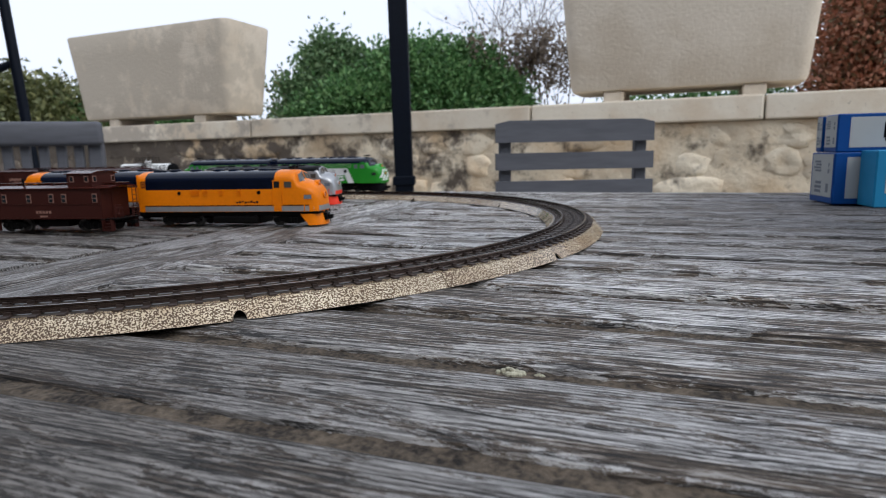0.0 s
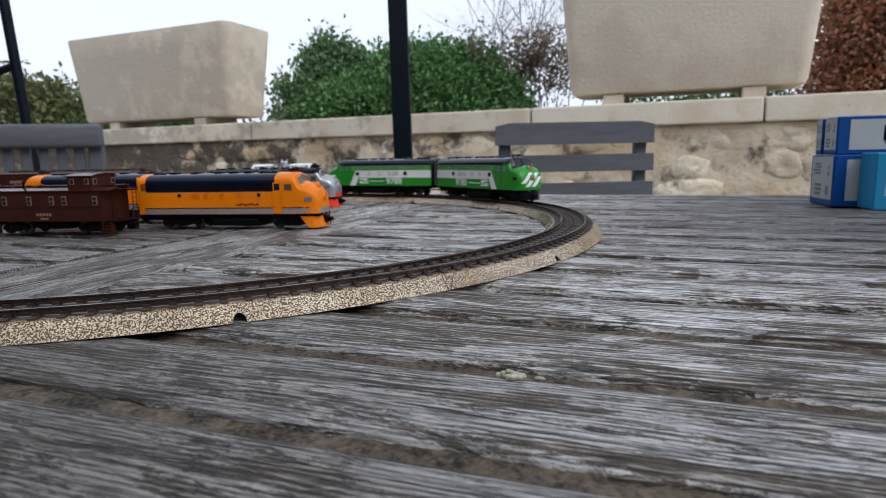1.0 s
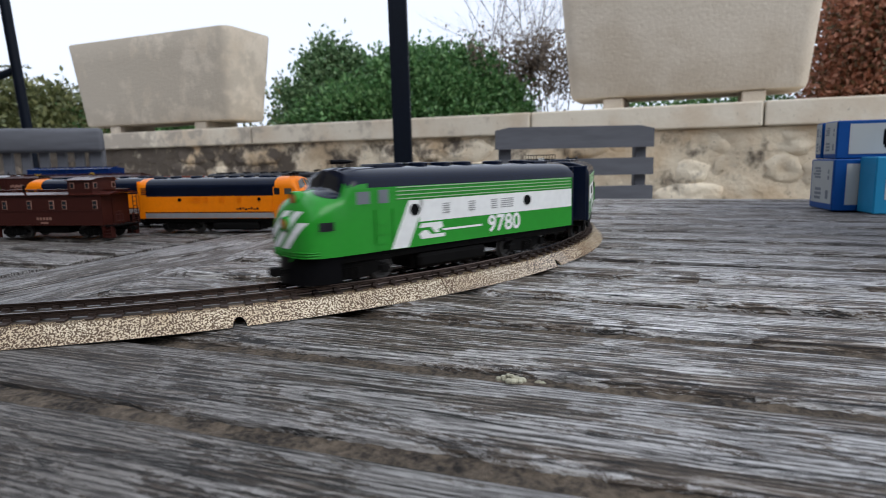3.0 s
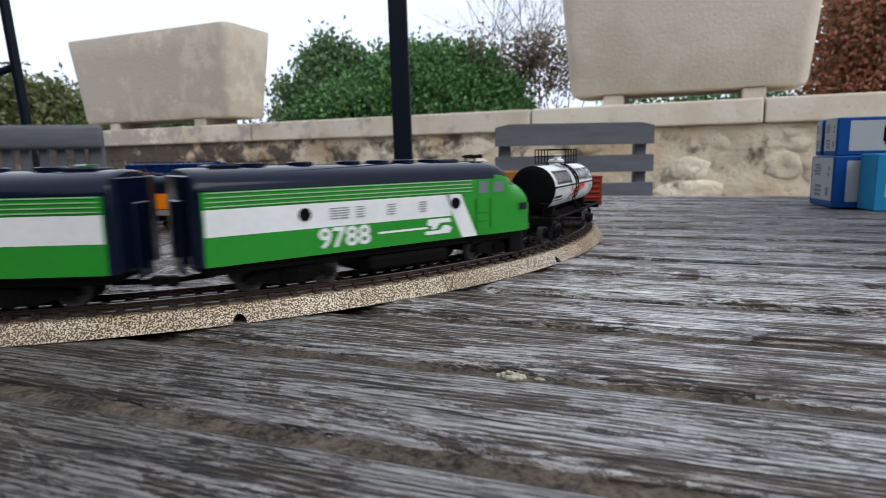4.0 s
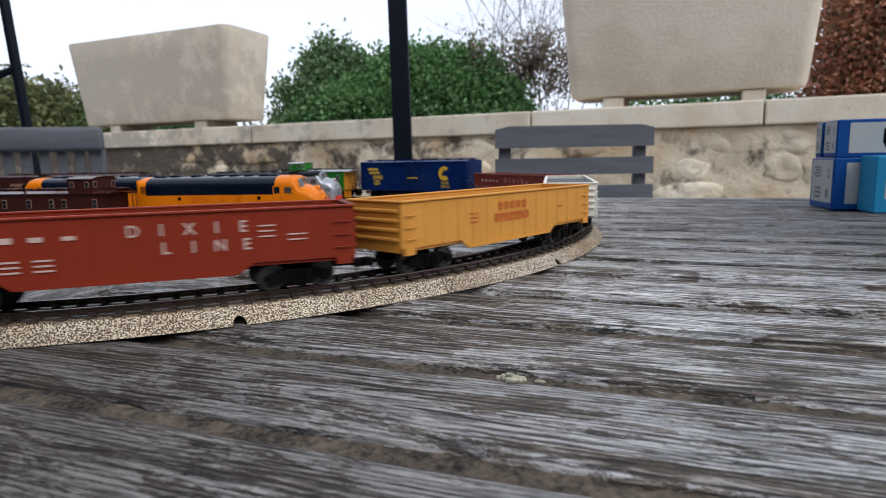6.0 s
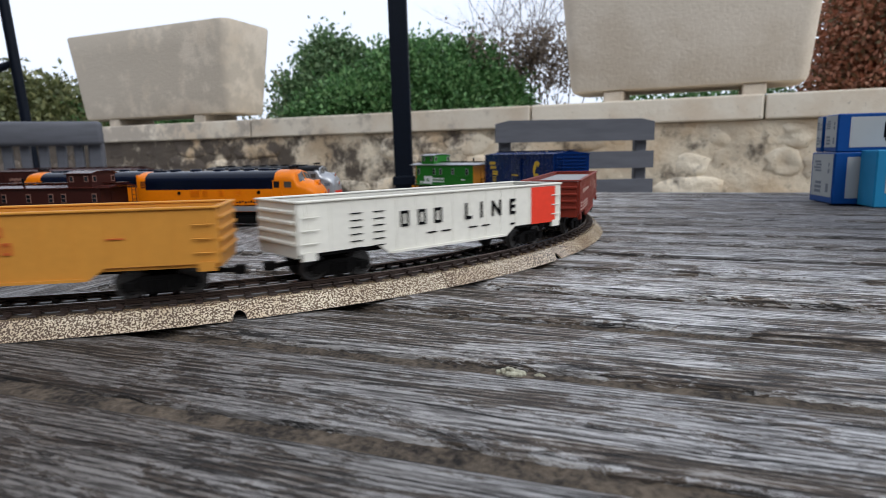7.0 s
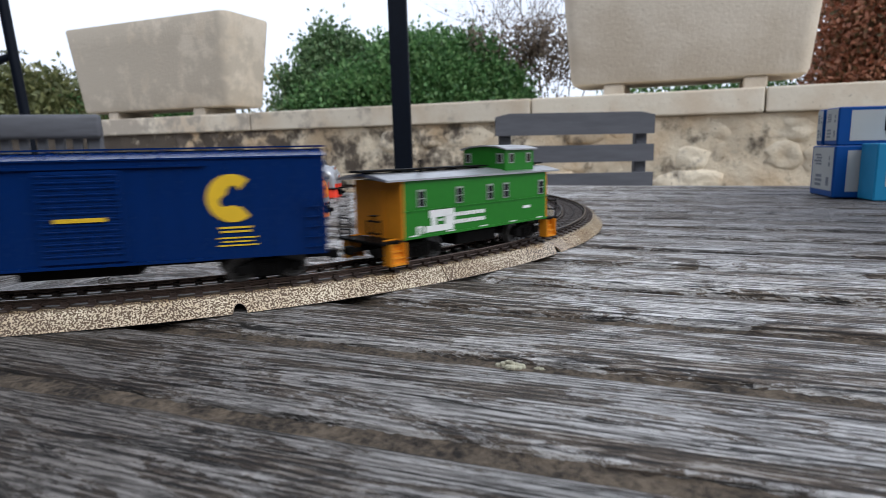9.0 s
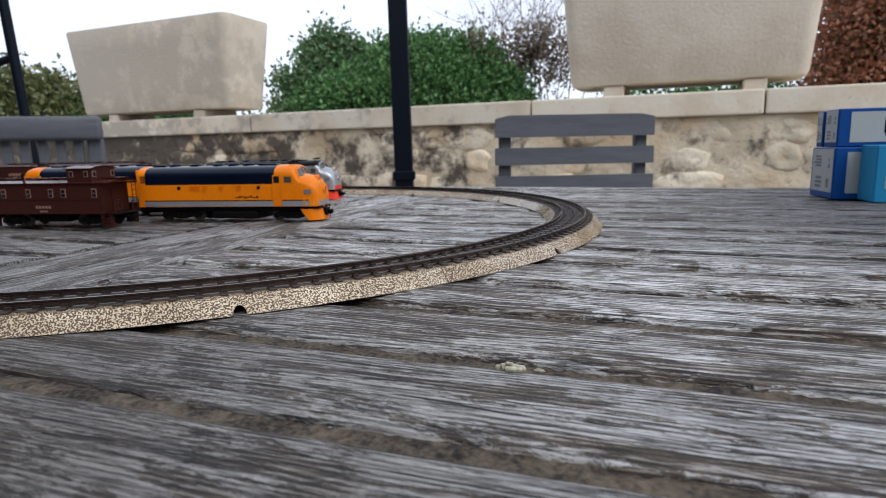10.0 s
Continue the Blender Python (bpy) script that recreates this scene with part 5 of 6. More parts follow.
    part("platform", boxes((-0.0145, 0.0145, -0.0098, -0.0062, pz, pz + 0.0006), (-0.0145, 0.0145, 0.0062, 0.0098, pz, pz + 0.0006), (-0.0145, -0.0075, -0.0061, 0.0061, pz, pz + 0.0006), (0.0075, 0.0145, -0.0061, 0.0061, pz, pz + 0.0006)), FRAME, th)
    bm = bmesh.new()
    for y in (-0.0096, 0.0096):
        for zz in (pz + 0.0045, pz + 0.0085):
            rod(bm, (-0.0143, y, zz), (0.0143, y, zz), 0.00035, 6)
        for x in (-0.0143, -0.0072, 0, 0.0072, 0.0143):
            rod(bm, (x, y, pz), (x, y, pz + 0.0085), 0.00035, 6)
    for x in (-0.0143, 0.0143):
        for zz in (pz + 0.0045, pz + 0.0085):
            rod(bm, (x, -0.0096, zz), (x, 0.0096, zz), 0.00035, 6)
    part("railing", bm, FRAME, th, "thin black railing round the dome")
    for sx in (-1, 1):
        bm = bmesh.new()
        rod(bm, (sx * 0.0635, 0.010 * sx, 0.0156), (sx * 0.0635, 0.010 * sx, 0.0232), 0.0004, 6)
        lathe(bm, [(0.0228, 0.0003), (0.0229, 0.0026), (0.0234, 0.0026), (0.0235, 0.0003)], 14, "z", (sx * 0.0635, 0.010 * sx, 0))
        part("brake_wheel", bm, FRAME, th, "brake wheel on a staff")
        coupler(th, sx * 0.0635)

    def wrap(bm, sy, lift=0.0002):
        zs = [v.co.z for v in bm.verts]
        for h in range(1, 8):
            cut = min(zs) + (max(zs) - min(zs)) * h / 8
            bmesh.ops.bisect_plane(bm, geom=bm.verts[:] + bm.edges[:] + bm.faces[:], plane_co=(0, 0, cut), plane_no=(0, 0, 1))
        for v in bm.verts:
            a = (v.co.z - Z) / RT
            v.co = (v.co.x, sy * (RT + lift) * math.cos(a), Z + (RT + lift) * math.sin(a))
        return bm

    def bars(rows):
        bm = bmesh.new()
        for x, z, w, h in rows:
            g = [[bm.verts.new((x - w / 2 + w * i, 0, z - h / 2 + h * j / 4)) for i in (0, 1)] for j in range(5)]
            for p, q in zip(g, g[1:]):
                bm.faces.new((p[0], p[1], q[1], q[0]))
        return bm

    for sy in (-1, 1):
        f = -sy
        for i in range(7):
            part("letter_block", wrap(bars([(f * (-0.0430 + 0.0052 * i) - 0.0014, Z + 0.0068, 0.0011, 0.0088), (f * (-0.0430 + 0.0052 * i) + 0.0014, Z + 0.0068, 0.0011, 0.0088), (f * (-0.0430 + 0.0052 * i), Z + 0.0104, 0.0017, 0.0016), (f * (-0.0430 + 0.0052 * i), Z + 0.0031, 0.0017, 0.0014)]), sy), BLACK, th)
        bm = letters("CHOCOLATE", 0.0135, 0.0, 0.0003)
        for v in bm.verts:
            v.co = (f * (0.0225 + v.co.x * 0.60), 0, Z + 0.0068 + v.co.y * 0.92)
        part("lettering", wrap(bm, sy), BLACK, th, "black capital letters")
        bm = bmesh.new()
        g = [[bm.verts.new((f * (-0.0063 + 0.0039 * i), 0, Z - 0.0066 + 0.0005 * i + 0.0011 * j)) for i in range(9)] for j in range(5)]
        for p, q in zip(g, g[1:]):
            for i in range(8):
                bm.faces.new((p[i], p[i + 1], q[i + 1], q[i]))
        part("red_ribbon", wrap(bm, sy, 0.00015), VERMILION, th, "slanting red ribbon")
        bm = letters("SINCE 1780", 0.0044)
        for v in bm.verts:
            v.co = (f * (0.0100 + v.co.x * 1.0), 0, Z - 0.0042 + v.co.y + 0.13 * v.co.x)
        part("ribbon_lettering", wrap(bm, sy, 0.0003), WHITE, th, "white letters on the ribbon")
        dm = part("fine_print", wrap(bars([(f * -0.0410, Z - 0.0048, 0.016, 0.0015), (f * -0.0385, Z - 0.0070, 0.021, 0.0006), (f * 0.0430, Z - 0.0015, 0.008, 0.0005), (f * 0.0430, Z - 0.0028, 0.008, 0.0005), (f * 0.0430, Z - 0.0041, 0.008, 0.0005), (f * 0.0430, Z - 0.0054, 0.007, 0.0005)]), sy), BLACK, th)
        tagged(dm, kind="stuff")
        part("grey_figure", wrap(bars([(f * -0.0105, Z + 0.0015, 0.0030, 0.0095), (f * -0.0098, Z + 0.0080, 0.0034, 0.0026), (f * -0.0100, Z - 0.0070, 0.0060, 0.0050)]), sy), GREY, th, "plain grey emblem")
    bogies = [(bogie(th, x), x) for x in (-0.046, 0.046)]
    return th, bogies


# ---- box wagon ----
def box_wagon(label="deep blue steel box wagon with yellow lettering", BLUE=BLUE, GOLD=GOLD, group="wagons of the running train"):
    th = thing("box_wagon", label, "model train", pose(0, 0, 0), group)
    L, W, z0, z1 = 0.0865, 0.0172, 0.0102, 0.0472
    part("body", boxes((-L, L, -W, W, z0, z1)), BLUE, th)
    bm = bmesh.new()
    prism_pts = [(-W - 0.0007, z1 - 0.0004), (-W - 0.0007, z1 + 0.0002), (0, z1 + 0.0026), (W + 0.0007, z1 + 0.0002), (W + 0.0007, z1 - 0.0004)]
    loft(bm, [[(x, y, z) for y, z in prism_pts] for x in (-L - 0.0008, L + 0.0008)])
    roof = part("roof", bm, BLUE, th)
    for i in range(14):
        x = -L + 0.006 + (2 * L - 0.012) * i / 13
        bm = bmesh.new()
        rod(bm, (x, -W, z1 + 0.0003), (x, 0, z1 + 0.0027), 0.0004, 5)
        rod(bm, (x, 0, z1 + 0.0027), (x, W, z1 + 0.0003), 0.0004, 5)
        part("roof_rib", bm, BLUE, roof)
    part("running_board", boxes((-L - 0.002, L + 0.002, -0.0032, -0.0012, z1 + 0.0032, z1 + 0.0038), (-L - 0.002, L + 0.002, -0.0010, 0.0010, z1 + 0.0032, z1 + 0.0038), (-L - 0.002, L + 0.002, 0.0012, 0.0032, z1 + 0.0032, z1 + 0.0038),
                                *[(x - 0.0006, x + 0.0006, -0.003, 0.003, z1 + 0.0015, z1 + 0.0031) for x in [-0.085 + 0.0188 * i for i in range(10)]]), BLUE, th)
    for sy in (-1, 1):
        for i in range(22):
            x = -L + 0.003 + (2 * L - 0.006) * i / 21
            if abs(x + sy * 0.004) > 0.0150:
                part("rivet_strip", boxes((x - 0.0003, x + 0.0003, min(sy * W, sy * (W + 0.00022)), max(sy * W, sy * (W + 0.00022)), z0 + 0.0005, z1 - 0.002)), BLUE, th)
        door = part("door", boxes((-0.0135 - sy * 0.004, 0.0135 - sy * 0.004, min(sy * W, sy * (W + 0.0010)), max(sy * W, sy * (W + 0.0010)), z0 + 0.0015, z1 - 0.0035), bevel=0.0003), BLUE, th, "ribbed sliding door")
        bm = bmesh.new()
        for i in range(14):
            zz = z0 + 0.004 + 0.0021 * i
            box(bm, -0.0125 - sy * 0.004, 0.0125 - sy * 0.004, min(sy * (W + 0.001), sy * (W + 0.0014)), max(sy * (W + 0.001), sy * (W + 0.0014)), zz, zz + 0.0010, 0.0003)
        part("door_rib", bm, BLUE, door)
        for za, zb in ((z0, z0 + 0.0010), (z1 - 0.0030, z1 - 0.0022)):
            part("door_track", boxes((-0.045, 0.030, min(sy * W, sy * (W + 0.0012)), max(sy * W, sy * (W + 0.0012)), za, zb)), BLUE, th)
        f = -sy
        for sx in (-1, 1):
            bm = bmesh.new()
            for x in (L - 0.0015, L - 0.0075):
                rod(bm, (sx * x, sy * (W + 0.0009), z0), (sx * x, sy * (W + 0.0009), z1 - (0 if f * sx < 0 else 0.016)), 0.0003, 5)
            for i in range(9 if f * sx < 0 else 5):
                rod(bm, (sx * (L - 0.0015), sy * (W + 0.0009), z0 + 0.003 + 0.0038 * i), (sx * (L - 0.0075), sy * (W + 0.0009), z0 + 0.003 + 0.0038 * i), 0.0003, 5)
            part("ladder", bm, BLUE, th)
        # emblem: an open yellow ring with a small notch
        bm = bmesh.new()
        ex, ez = f * 0.0535, 0.0325
        for i in range(22):
            a, b = radians(48 + i * 12.0), radians(48 + (i + 1) * 12.0)
            q = [(ex + f * r * math.cos(t), sy * (W + 0.0004), ez + r * math.sin(t)) for r, t in ((0.0036 + 0.0011 * math.sin(i * 0.6), a), (0.0088, a), (0.0088, b), (0.0036 + 0.0011 * math.sin((i + 1) * 0.6), b))]
            bm.faces.new([bm.verts.new(p) for p in q])
        part("emblem", bm, GOLD, th, "round yellow emblem, open at one side")
        side_bars(th, "emblem_lettering", [(f * 0.0540, 0.0218 - 0.0015 * j, 0.0115 - 0.001 * (j % 2), 0.0007) for j in range(2)] + [(f * 0.0545, 0.0180 - 0.0014 * j, 0.014 - 0.003 * (j % 2), 0.0005) for j in range(3)], sy, W + 0.0002, GOLD)
        side_bars(th, "lettering", [(f * (-0.0715 + 0.0026 * i), 0.0380 + 0.0006 * (i % 2), 0.0021, 0.0030) for i in range(7)] + [(f * (-0.0690 + 0.0026 * i), 0.0332 + 0.0005 * (i % 3), 0.0021, 0.0030) for i in range(7)] +
                  [(f * (-0.0612 + 0.0056 * i), 0.0278, 0.0046, 0.0046) for i in range(3)] + [(f * -0.0575, 0.0235 - 0.0017 * j, 0.012 - 0.003 * (j % 2), 0.0008) for j in range(4)], sy, W + 0.0002, GOLD, label="yellow letter blocks and data bars")
        part("door_plate", boxes((-0.008 - sy * 0.004, 0.008 - sy * 0.004, min(sy * (W + 0.0013), sy * (W + 0.0017)), max(sy * (W + 0.0013), sy * (W + 0.0017)), 0.0262, 0.0276)), GOLD, door)
    for sx in (-1, 1):
        bm = bmesh.new()
        for i in range(11):
            zz = z0 + 0.003 + 0.0030 * i
            box(bm, min(sx * L, sx * (L + 0.0009)), max(sx * L, sx * (L + 0.0009)), -W + 0.002, W - 0.002, zz, zz + 0.0016, 0.0006)
        part("end_ribs", bm, BLUE, th)
        bm = bmesh.new()
        for y in (-0.0150, -0.0090):
            rod(bm, (sx * (L + 0.0018), y, z0), (sx * (L + 0.0018), y, z1 - 0.001), 0.0003, 5)
        for i in range(9):
            rod(bm, (sx * (L + 0.0018), -0.0150, z0 + 0.003 + 0.0038 * i), (sx * (L + 0.0018), -0.0090, z0 + 0.003 + 0.0038 * i), 0.0003, 5)
        part("end_ladder", bm, BLUE, th)
        coupler(th, sx * (L - 0.002))
    part("underframe", boxes((-L + 0.004, L - 0.004, -0.004, 0.004, 0.0070, z0 - 0.0001), (-0.020, 0.020, -0.011, 0.011, 0.0055, z0 - 0.0002), bevel=0.0003), FRAME, th)
    bogies = [(bogie(th, x), x) for x in (-0.062, 0.062)]
    return th, bogies


# ---- brake van (caboose) ----
def caboose(label, body, ends, roofm, rail_mat, marks, group="", seated=0.0, step_mat=None):
    th = thing("caboose", label, "model train", pose(0, 0, 0), group)
    L, W, z0, z1 = 0.0500, 0.0165, 0.0108, 0.0355
    part("body", boxes((-L + 0.0006, L - 0.0006, -W, W, z0, z1)), body, th)
    for sx in (-1, 1):
        part("end_wall", boxes((min(sx * (L - 0.0005), sx * (L + 0.0003)), max(sx * (L - 0.0005), sx * (L + 0.0003)), -W, W, z0, z1)), ends, th)
        part("end_door", boxes((min(sx * (L + 0.0004), sx * (L + 0.0008)), max(sx * (L + 0.0004), sx * (L + 0.0008)), -0.0045, 0.0045, z0, z1 - 0.004)), ends, th)
        part("platform", boxes((min(sx * (L + 0.0009), sx * 0.0615), max(sx * (L + 0.0009), sx * 0.0615), -W + 0.001, W - 0.001, z0 - 0.0012, z0), bevel=0.0002), FRAME, th)
        for sy in (-1, 1):
            x0, x1 = sorted((sx * 0.0500, sx * 0.0570))
            back = boxes((x0, x1, min(sy * (W - 0.004), sy * (W - 0.0036)), max(sy * (W - 0.004), sy * (W - 0.0036)), 0.0040, 0.0100))
            steps = part("steps", back, step_mat or ends, th, "boarding steps")
            for x in (0.0497, 0.0573):
                part("cheek", boxes((sx * x - 0.0003, sx * x + 0.0003, min(sy * (W - 0.004), sy * (W + 0.0010)), max(sy * (W - 0.004), sy * (W + 0.0010)), 0.0006, 0.0100)), step_mat or ends, steps)
            for i in range(4):
                y, z = W - 0.0045 + 0.0012 * i, 0.0086 - 0.0026 * i
                part("tread", boxes((x0, x1, min(sy * y, sy * (y + 0.0023)), max(sy * y, sy * (y + 0.0023)), z, z + 0.0007)), step_mat or ends, steps)
                part("riser", boxes((x0, x1, min(sy * y, sy * (y + 0.0004)), max(sy * y, sy * (y + 0.0004)), z + 0.0007, z + 0.0028)), step_mat or ends, steps)
        bm = bmesh.new()
        for y in (-0.0148, -0.0060, 0.0060, 0.0148):
            rod(bm, (sx * 0.0608, y, z0), (sx * 0.0608, y, 0.0205 if abs(y) > 0.01 else 0.0195), 0.0004, 6)
        for a, b in ((-0.0148, -0.0060), (0.0060, 0.0148)):
            for zz in (0.0145, 0.0195):
                rod(bm, (sx * 0.0608, a, zz), (sx * 0.0608, b, zz), 0.0004, 6)
        lathe(bm, [(0.0, 0.0020), (0.0005, 0.0020)], 12, "z", (sx * 0.0600, 0.0095, 0.0215))
        rod(bm, (sx * 0.0600, 0.0095, z0), (sx * 0.0600, 0.0095, 0.0215), 0.0004, 6)
        part("end_railing", bm, rail_mat, th)
        bm = bmesh.new()
        for y in (-0.011, -0.006):
            rod(bm, (sx * 0.0622, y, z0), (sx * 0.0622, y, 0.0362), 0.00035, 6)
        for i in range(6):
            rod(bm, (sx * 0.0622, -0.011, 0.0130 + 0.0040 * i), (sx * 0.0622, -0.006, 0.0130 + 0.0040 * i), 0.0003, 5)
        part("end_ladder", bm, rail_mat, th)
        coupler(th, sx * 0.0600)
    bm = bmesh.new()
    prof = [(-W - 0.0015, z1 + 0.0001), (-W - 0.0015, z1 + 0.0009), (-W * 0.6, z1 + 0.0026), (0, z1 + 0.0034), (W * 0.6, z1 + 0.0026), (W + 0.0015, z1 + 0.0009), (W + 0.0015, z1 + 0.0001), (0, z1 + 0.0022)]
    loft(bm, [[(x, y, z) for y, z in prof] for x in (-0.0592, 0.0592)])
    part("roof", bm, roofm, th)
    part("running_board", boxes((-0.0620, -0.0430, -0.0042, 0.0042, z1 + 0.0038, z1 + 0.0046), (-0.0175, 0.0620, -0.0042, 0.0042, z1 + 0.0038, z1 + 0.0046), *[(x - 0.0005, x + 0.0005, -0.004, 0.004, z1 + 0.0020, z1 + 0.0040) for x in (-0.056, -0.047, -0.010, 0.005, 0.018, 0.040, 0.056)]), roofm if roofm is not SILVER else FRAME, th)
    # cupola, set back of the middle
    c0, c1 = -0.0415, -0.0190
    bm = bmesh.new()
    arch = [(-0.0142, z1 + 0.0012), (-0.0142, 0.0474), (-0.0085, 0.0486), (0, 0.0491), (0.0085, 0.0486), (0.0142, 0.0474), (0.0142, z1 + 0.0012)]
    loft(bm, [[(x, y, z) for y, z in arch] for x in (c0, c1)])
    cup = part("cupola", bm, body, th)
    for x, sx in ((c0, -1), (c1, 1)):
        for y in (-0.0108, 0.0108):
            win = part("cupola_window", boxes((min(x, x + sx * 0.0004), max(x, x + sx * 0.0004), y - 0.0021, y + 0.0021, 0.0408, 0.0458)), WINFRAME if body is not BROWN else BROWN2, cup)
            part("pane", boxes((min(x + sx * 0.0004, x + sx * 0.00055), max(x + sx * 0.0004, x + sx * 0.00055), y - 0.0015, y + 0.0015, 0.0414, 0.0452)), GLASS, win)
    bm = bmesh.new()
    prof = [(-0.0156, 0.0473), (-0.0156, 0.0480), (-0.0092, 0.0494), (0, 0.0499), (0.0092, 0.0494), (0.0156, 0.0480), (0.0156, 0.0473), (0.0092, 0.0487), (0, 0.0492), (-0.0092, 0.0487)]
    loft(bm, [[(x, y, z) for y, z in prof] for x in (c0 - 0.0014, c1 + 0.0014)])
    part("cupola_roof", bm, roofm, cup)
    for sy in (-1, 1):
        for x in (-0.0370, -0.0235):
            win = part("cupola_window", boxes((x - 0.0019, x + 0.0019, min(sy * 0.0142, sy * 0.0146), max(sy * 0.0142, sy * 0.0146), 0.0408, 0.0458)), WINFRAME if body is not BROWN else BROWN2, cup)
            part("pane", boxes((x - 0.0013, x + 0.0013, min(sy * 0.0146, sy * 0.01475), max(sy * 0.0146, sy * 0.01475), 0.0414, 0.0452)), GLASS, win)
        for x in (0.0398, 0.0164, -0.0046, -0.0164, -0.0446):
            fr = part("window", boxes((x - 0.0022, x + 0.0022, min(sy * W, sy * (W + 0.0005)), max(sy * W, sy * (W + 0.0005)), 0.0242, 0.0316)), WINFRAME if body is not BROWN else BROWN2, th, "small sash window")
            for zz in (0.0249, 0.0282):
                part("pane", boxes((x - 0.00165, x + 0.00165, min(sy * (W + 0.0005), sy * (W + 0.0007)), max(sy * (W + 0.0005), sy * (W + 0.0007)), zz - 0.0002, zz + 0.0026)), GLASS, fr)
        f = -sy
        for nm, rows, mt, lb in marks(f):
            side_bars(th, nm, rows, sy, W + 0.0001, mt, label=lb)
        part("side_rail", boxes((-L, L, min(sy * W, sy * (W + 0.0004)), max(sy * W, sy * (W + 0.0004)), 0.0225, 0.0230), (-L, L, min(sy * W, sy * (W + 0.0005)), max(sy * W, sy * (W + 0.0005)), z0, z0 + 0.0010)), body, th)
    for x in (0.030,):
        bm = bmesh.new()
        rod(bm, (x, 0.006, z1 + 0.002), (x, 0.006, 0.0440), 0.0009, 8)
        part("chimney", bm, BLACK, th)
    part("underframe", boxes((-0.058, 0.058, -0.004, 0.004, 0.0070, z0 - 0.0013), (-0.014, 0.014, -0.012, 0.012, 0.0040, z0 - 0.0013), bevel=0.0003), FRAME, th)
    bogies = [(bogie(th, x, 0.018), x) for x in (-0.036, 0.036)]
    return th, bogies


def green_marks(f):
    return [("emblem", [(f * -0.0290, 0.0141, 0.0170, 0.0028), (f * -0.0275, 0.0206, 0.0150, 0.0032), (f * -0.0325, 0.0172, 0.0030, 0.0040), (f * -0.0228, 0.0174, 0.0058, 0.0040), (f * -0.0282, 0.0176, 0.0022, 0.0010), (f * -0.0395, 0.0141, 0.0012, 0.0034), (f * -0.0420, 0.0141, 0.0012, 0.0034), (f * -0.0407, 0.0155, 0.0030, 0.0009)], WHITE, "white emblem of plain bars"),
            ("lettering", [(f * (-0.0185 + 0.0026 * i), 0.0192 - 0.0034 * j, 0.0021, 0.0017) for i in range(8) for j in range(2)] + [(f * 0.033, 0.0185, 0.006, 0.0013)], WHITE, "small white letter blocks"),
            ("sill_marks", [(f * (-0.044 + 0.0220 * i), 0.0118, 0.005, 0.0010) for i in range(5)], WHITE, "")]


def brown_marks(f):
    return [("lettering", [(f * (-0.010 + 0.0030 * i), 0.0165, 0.0020, 0.0022) for i in range(5)] + [(f * -0.004, 0.0130, 0.007, 0.0014)], BROWN2, "faint letter blocks")]


TRAIN = []


def couple(made, behind, base, flip=False):
    """Puts a vehicle into the train, its middle that far behind the leading end."""
    TRAIN.append((made[0], behind, base, made[1], flip))


couple(locomotive("green and white streamlined diesel locomotive, number 9780", "9780", group="locomotives of the running train"), 0.089, 0.104)
couple(locomotive("green and white streamlined diesel locomotive, number 9788, facing back", "9788", group="locomotives of the running train"), 0.2795, 0.104, True)
couple(tank_wagon(), 0.436, 0.092)
couple(gondola("red oxide open gondola wagon with pale lettering", RED, slogan_marks), 0.6000, 0.112)
couple(gondola("golden yellow open gondola wagon with red lettering", YELLOW, yellow_marks), 0.771, 0.112)
couple(gondola("cream white open gondola wagon with a red panel", CREAM, white_marks, length=0.157, inside=SLATE, floor_mat=FRAME), 0.947, 0.112)
couple(gondola("dark red open gondola wagon with a grey inside", MAROON, slogan_marks, inside=GREY, floor_mat=GREY), 1.124, 0.112)
couple(box_wagon(), 1.313, 0.124)
couple(caboose("green caboose with yellow ends and a silver roof", CABGREEN, YELLOW2, SILVER, BLACK, green_marks, "wagons of the running train", step_mat=YELLOW2), 1.4760, 0.072)


# ---- rolling stock parked on the table inside the loop ----
def parked(made, x, y, turn):
    made[0].matrix_basis = pose(x, y, TZ + 0.0012, 0, 0, turn)


parked(locomotive("orange and black streamlined diesel locomotive with a silver stripe, parked", body=ORANGE, scheme="orange", group="parked rolling stock"), -0.176, 0.528, -9)
parked(caboose("dark brown-red caboose parked on the table", BROWN, BROWN, BROWNROOF, BROWN, brown_marks, "parked rolling stock"), -0.325, 0.512, 171)
parked(box_wagon("dark brown-red box wagon parked on the table", BROWN, BROWN2, "parked rolling stock"), -0.424, 0.700, -9)
parked(locomotive("silver streamlined diesel locomotive with an orange-red sill, parked", body=SILVER, roof=BLACK, scheme="grey", group="parked rolling stock"), -0.20, 0.742, -9)
parked(locomotive("orange diesel locomotive parked behind the caboose", body=ORANGE, scheme="orange", group="parked rolling stock"), -0.358, 0.609, 171)

# ---- cardboard boxes of the models ----
BOXBLUE = material("blue_printed_card", (0.002, 0.066, 0.28), 0.4, scale=40, amount=0.2, spec=0.25)
BOXSKY = material("light_blue_printed_card", (0.020, 0.25, 0.48), 0.4, scale=40, amount=0.2, spec=0.25)
BOXPALE = material("pale_printed_card", (0.42, 0.44, 0.44), 0.5, scale=40, amount=0.12)
INK = material("dark_ink", (0.16, 0.18, 0.22), 0.5, scale=60, amount=0.2)


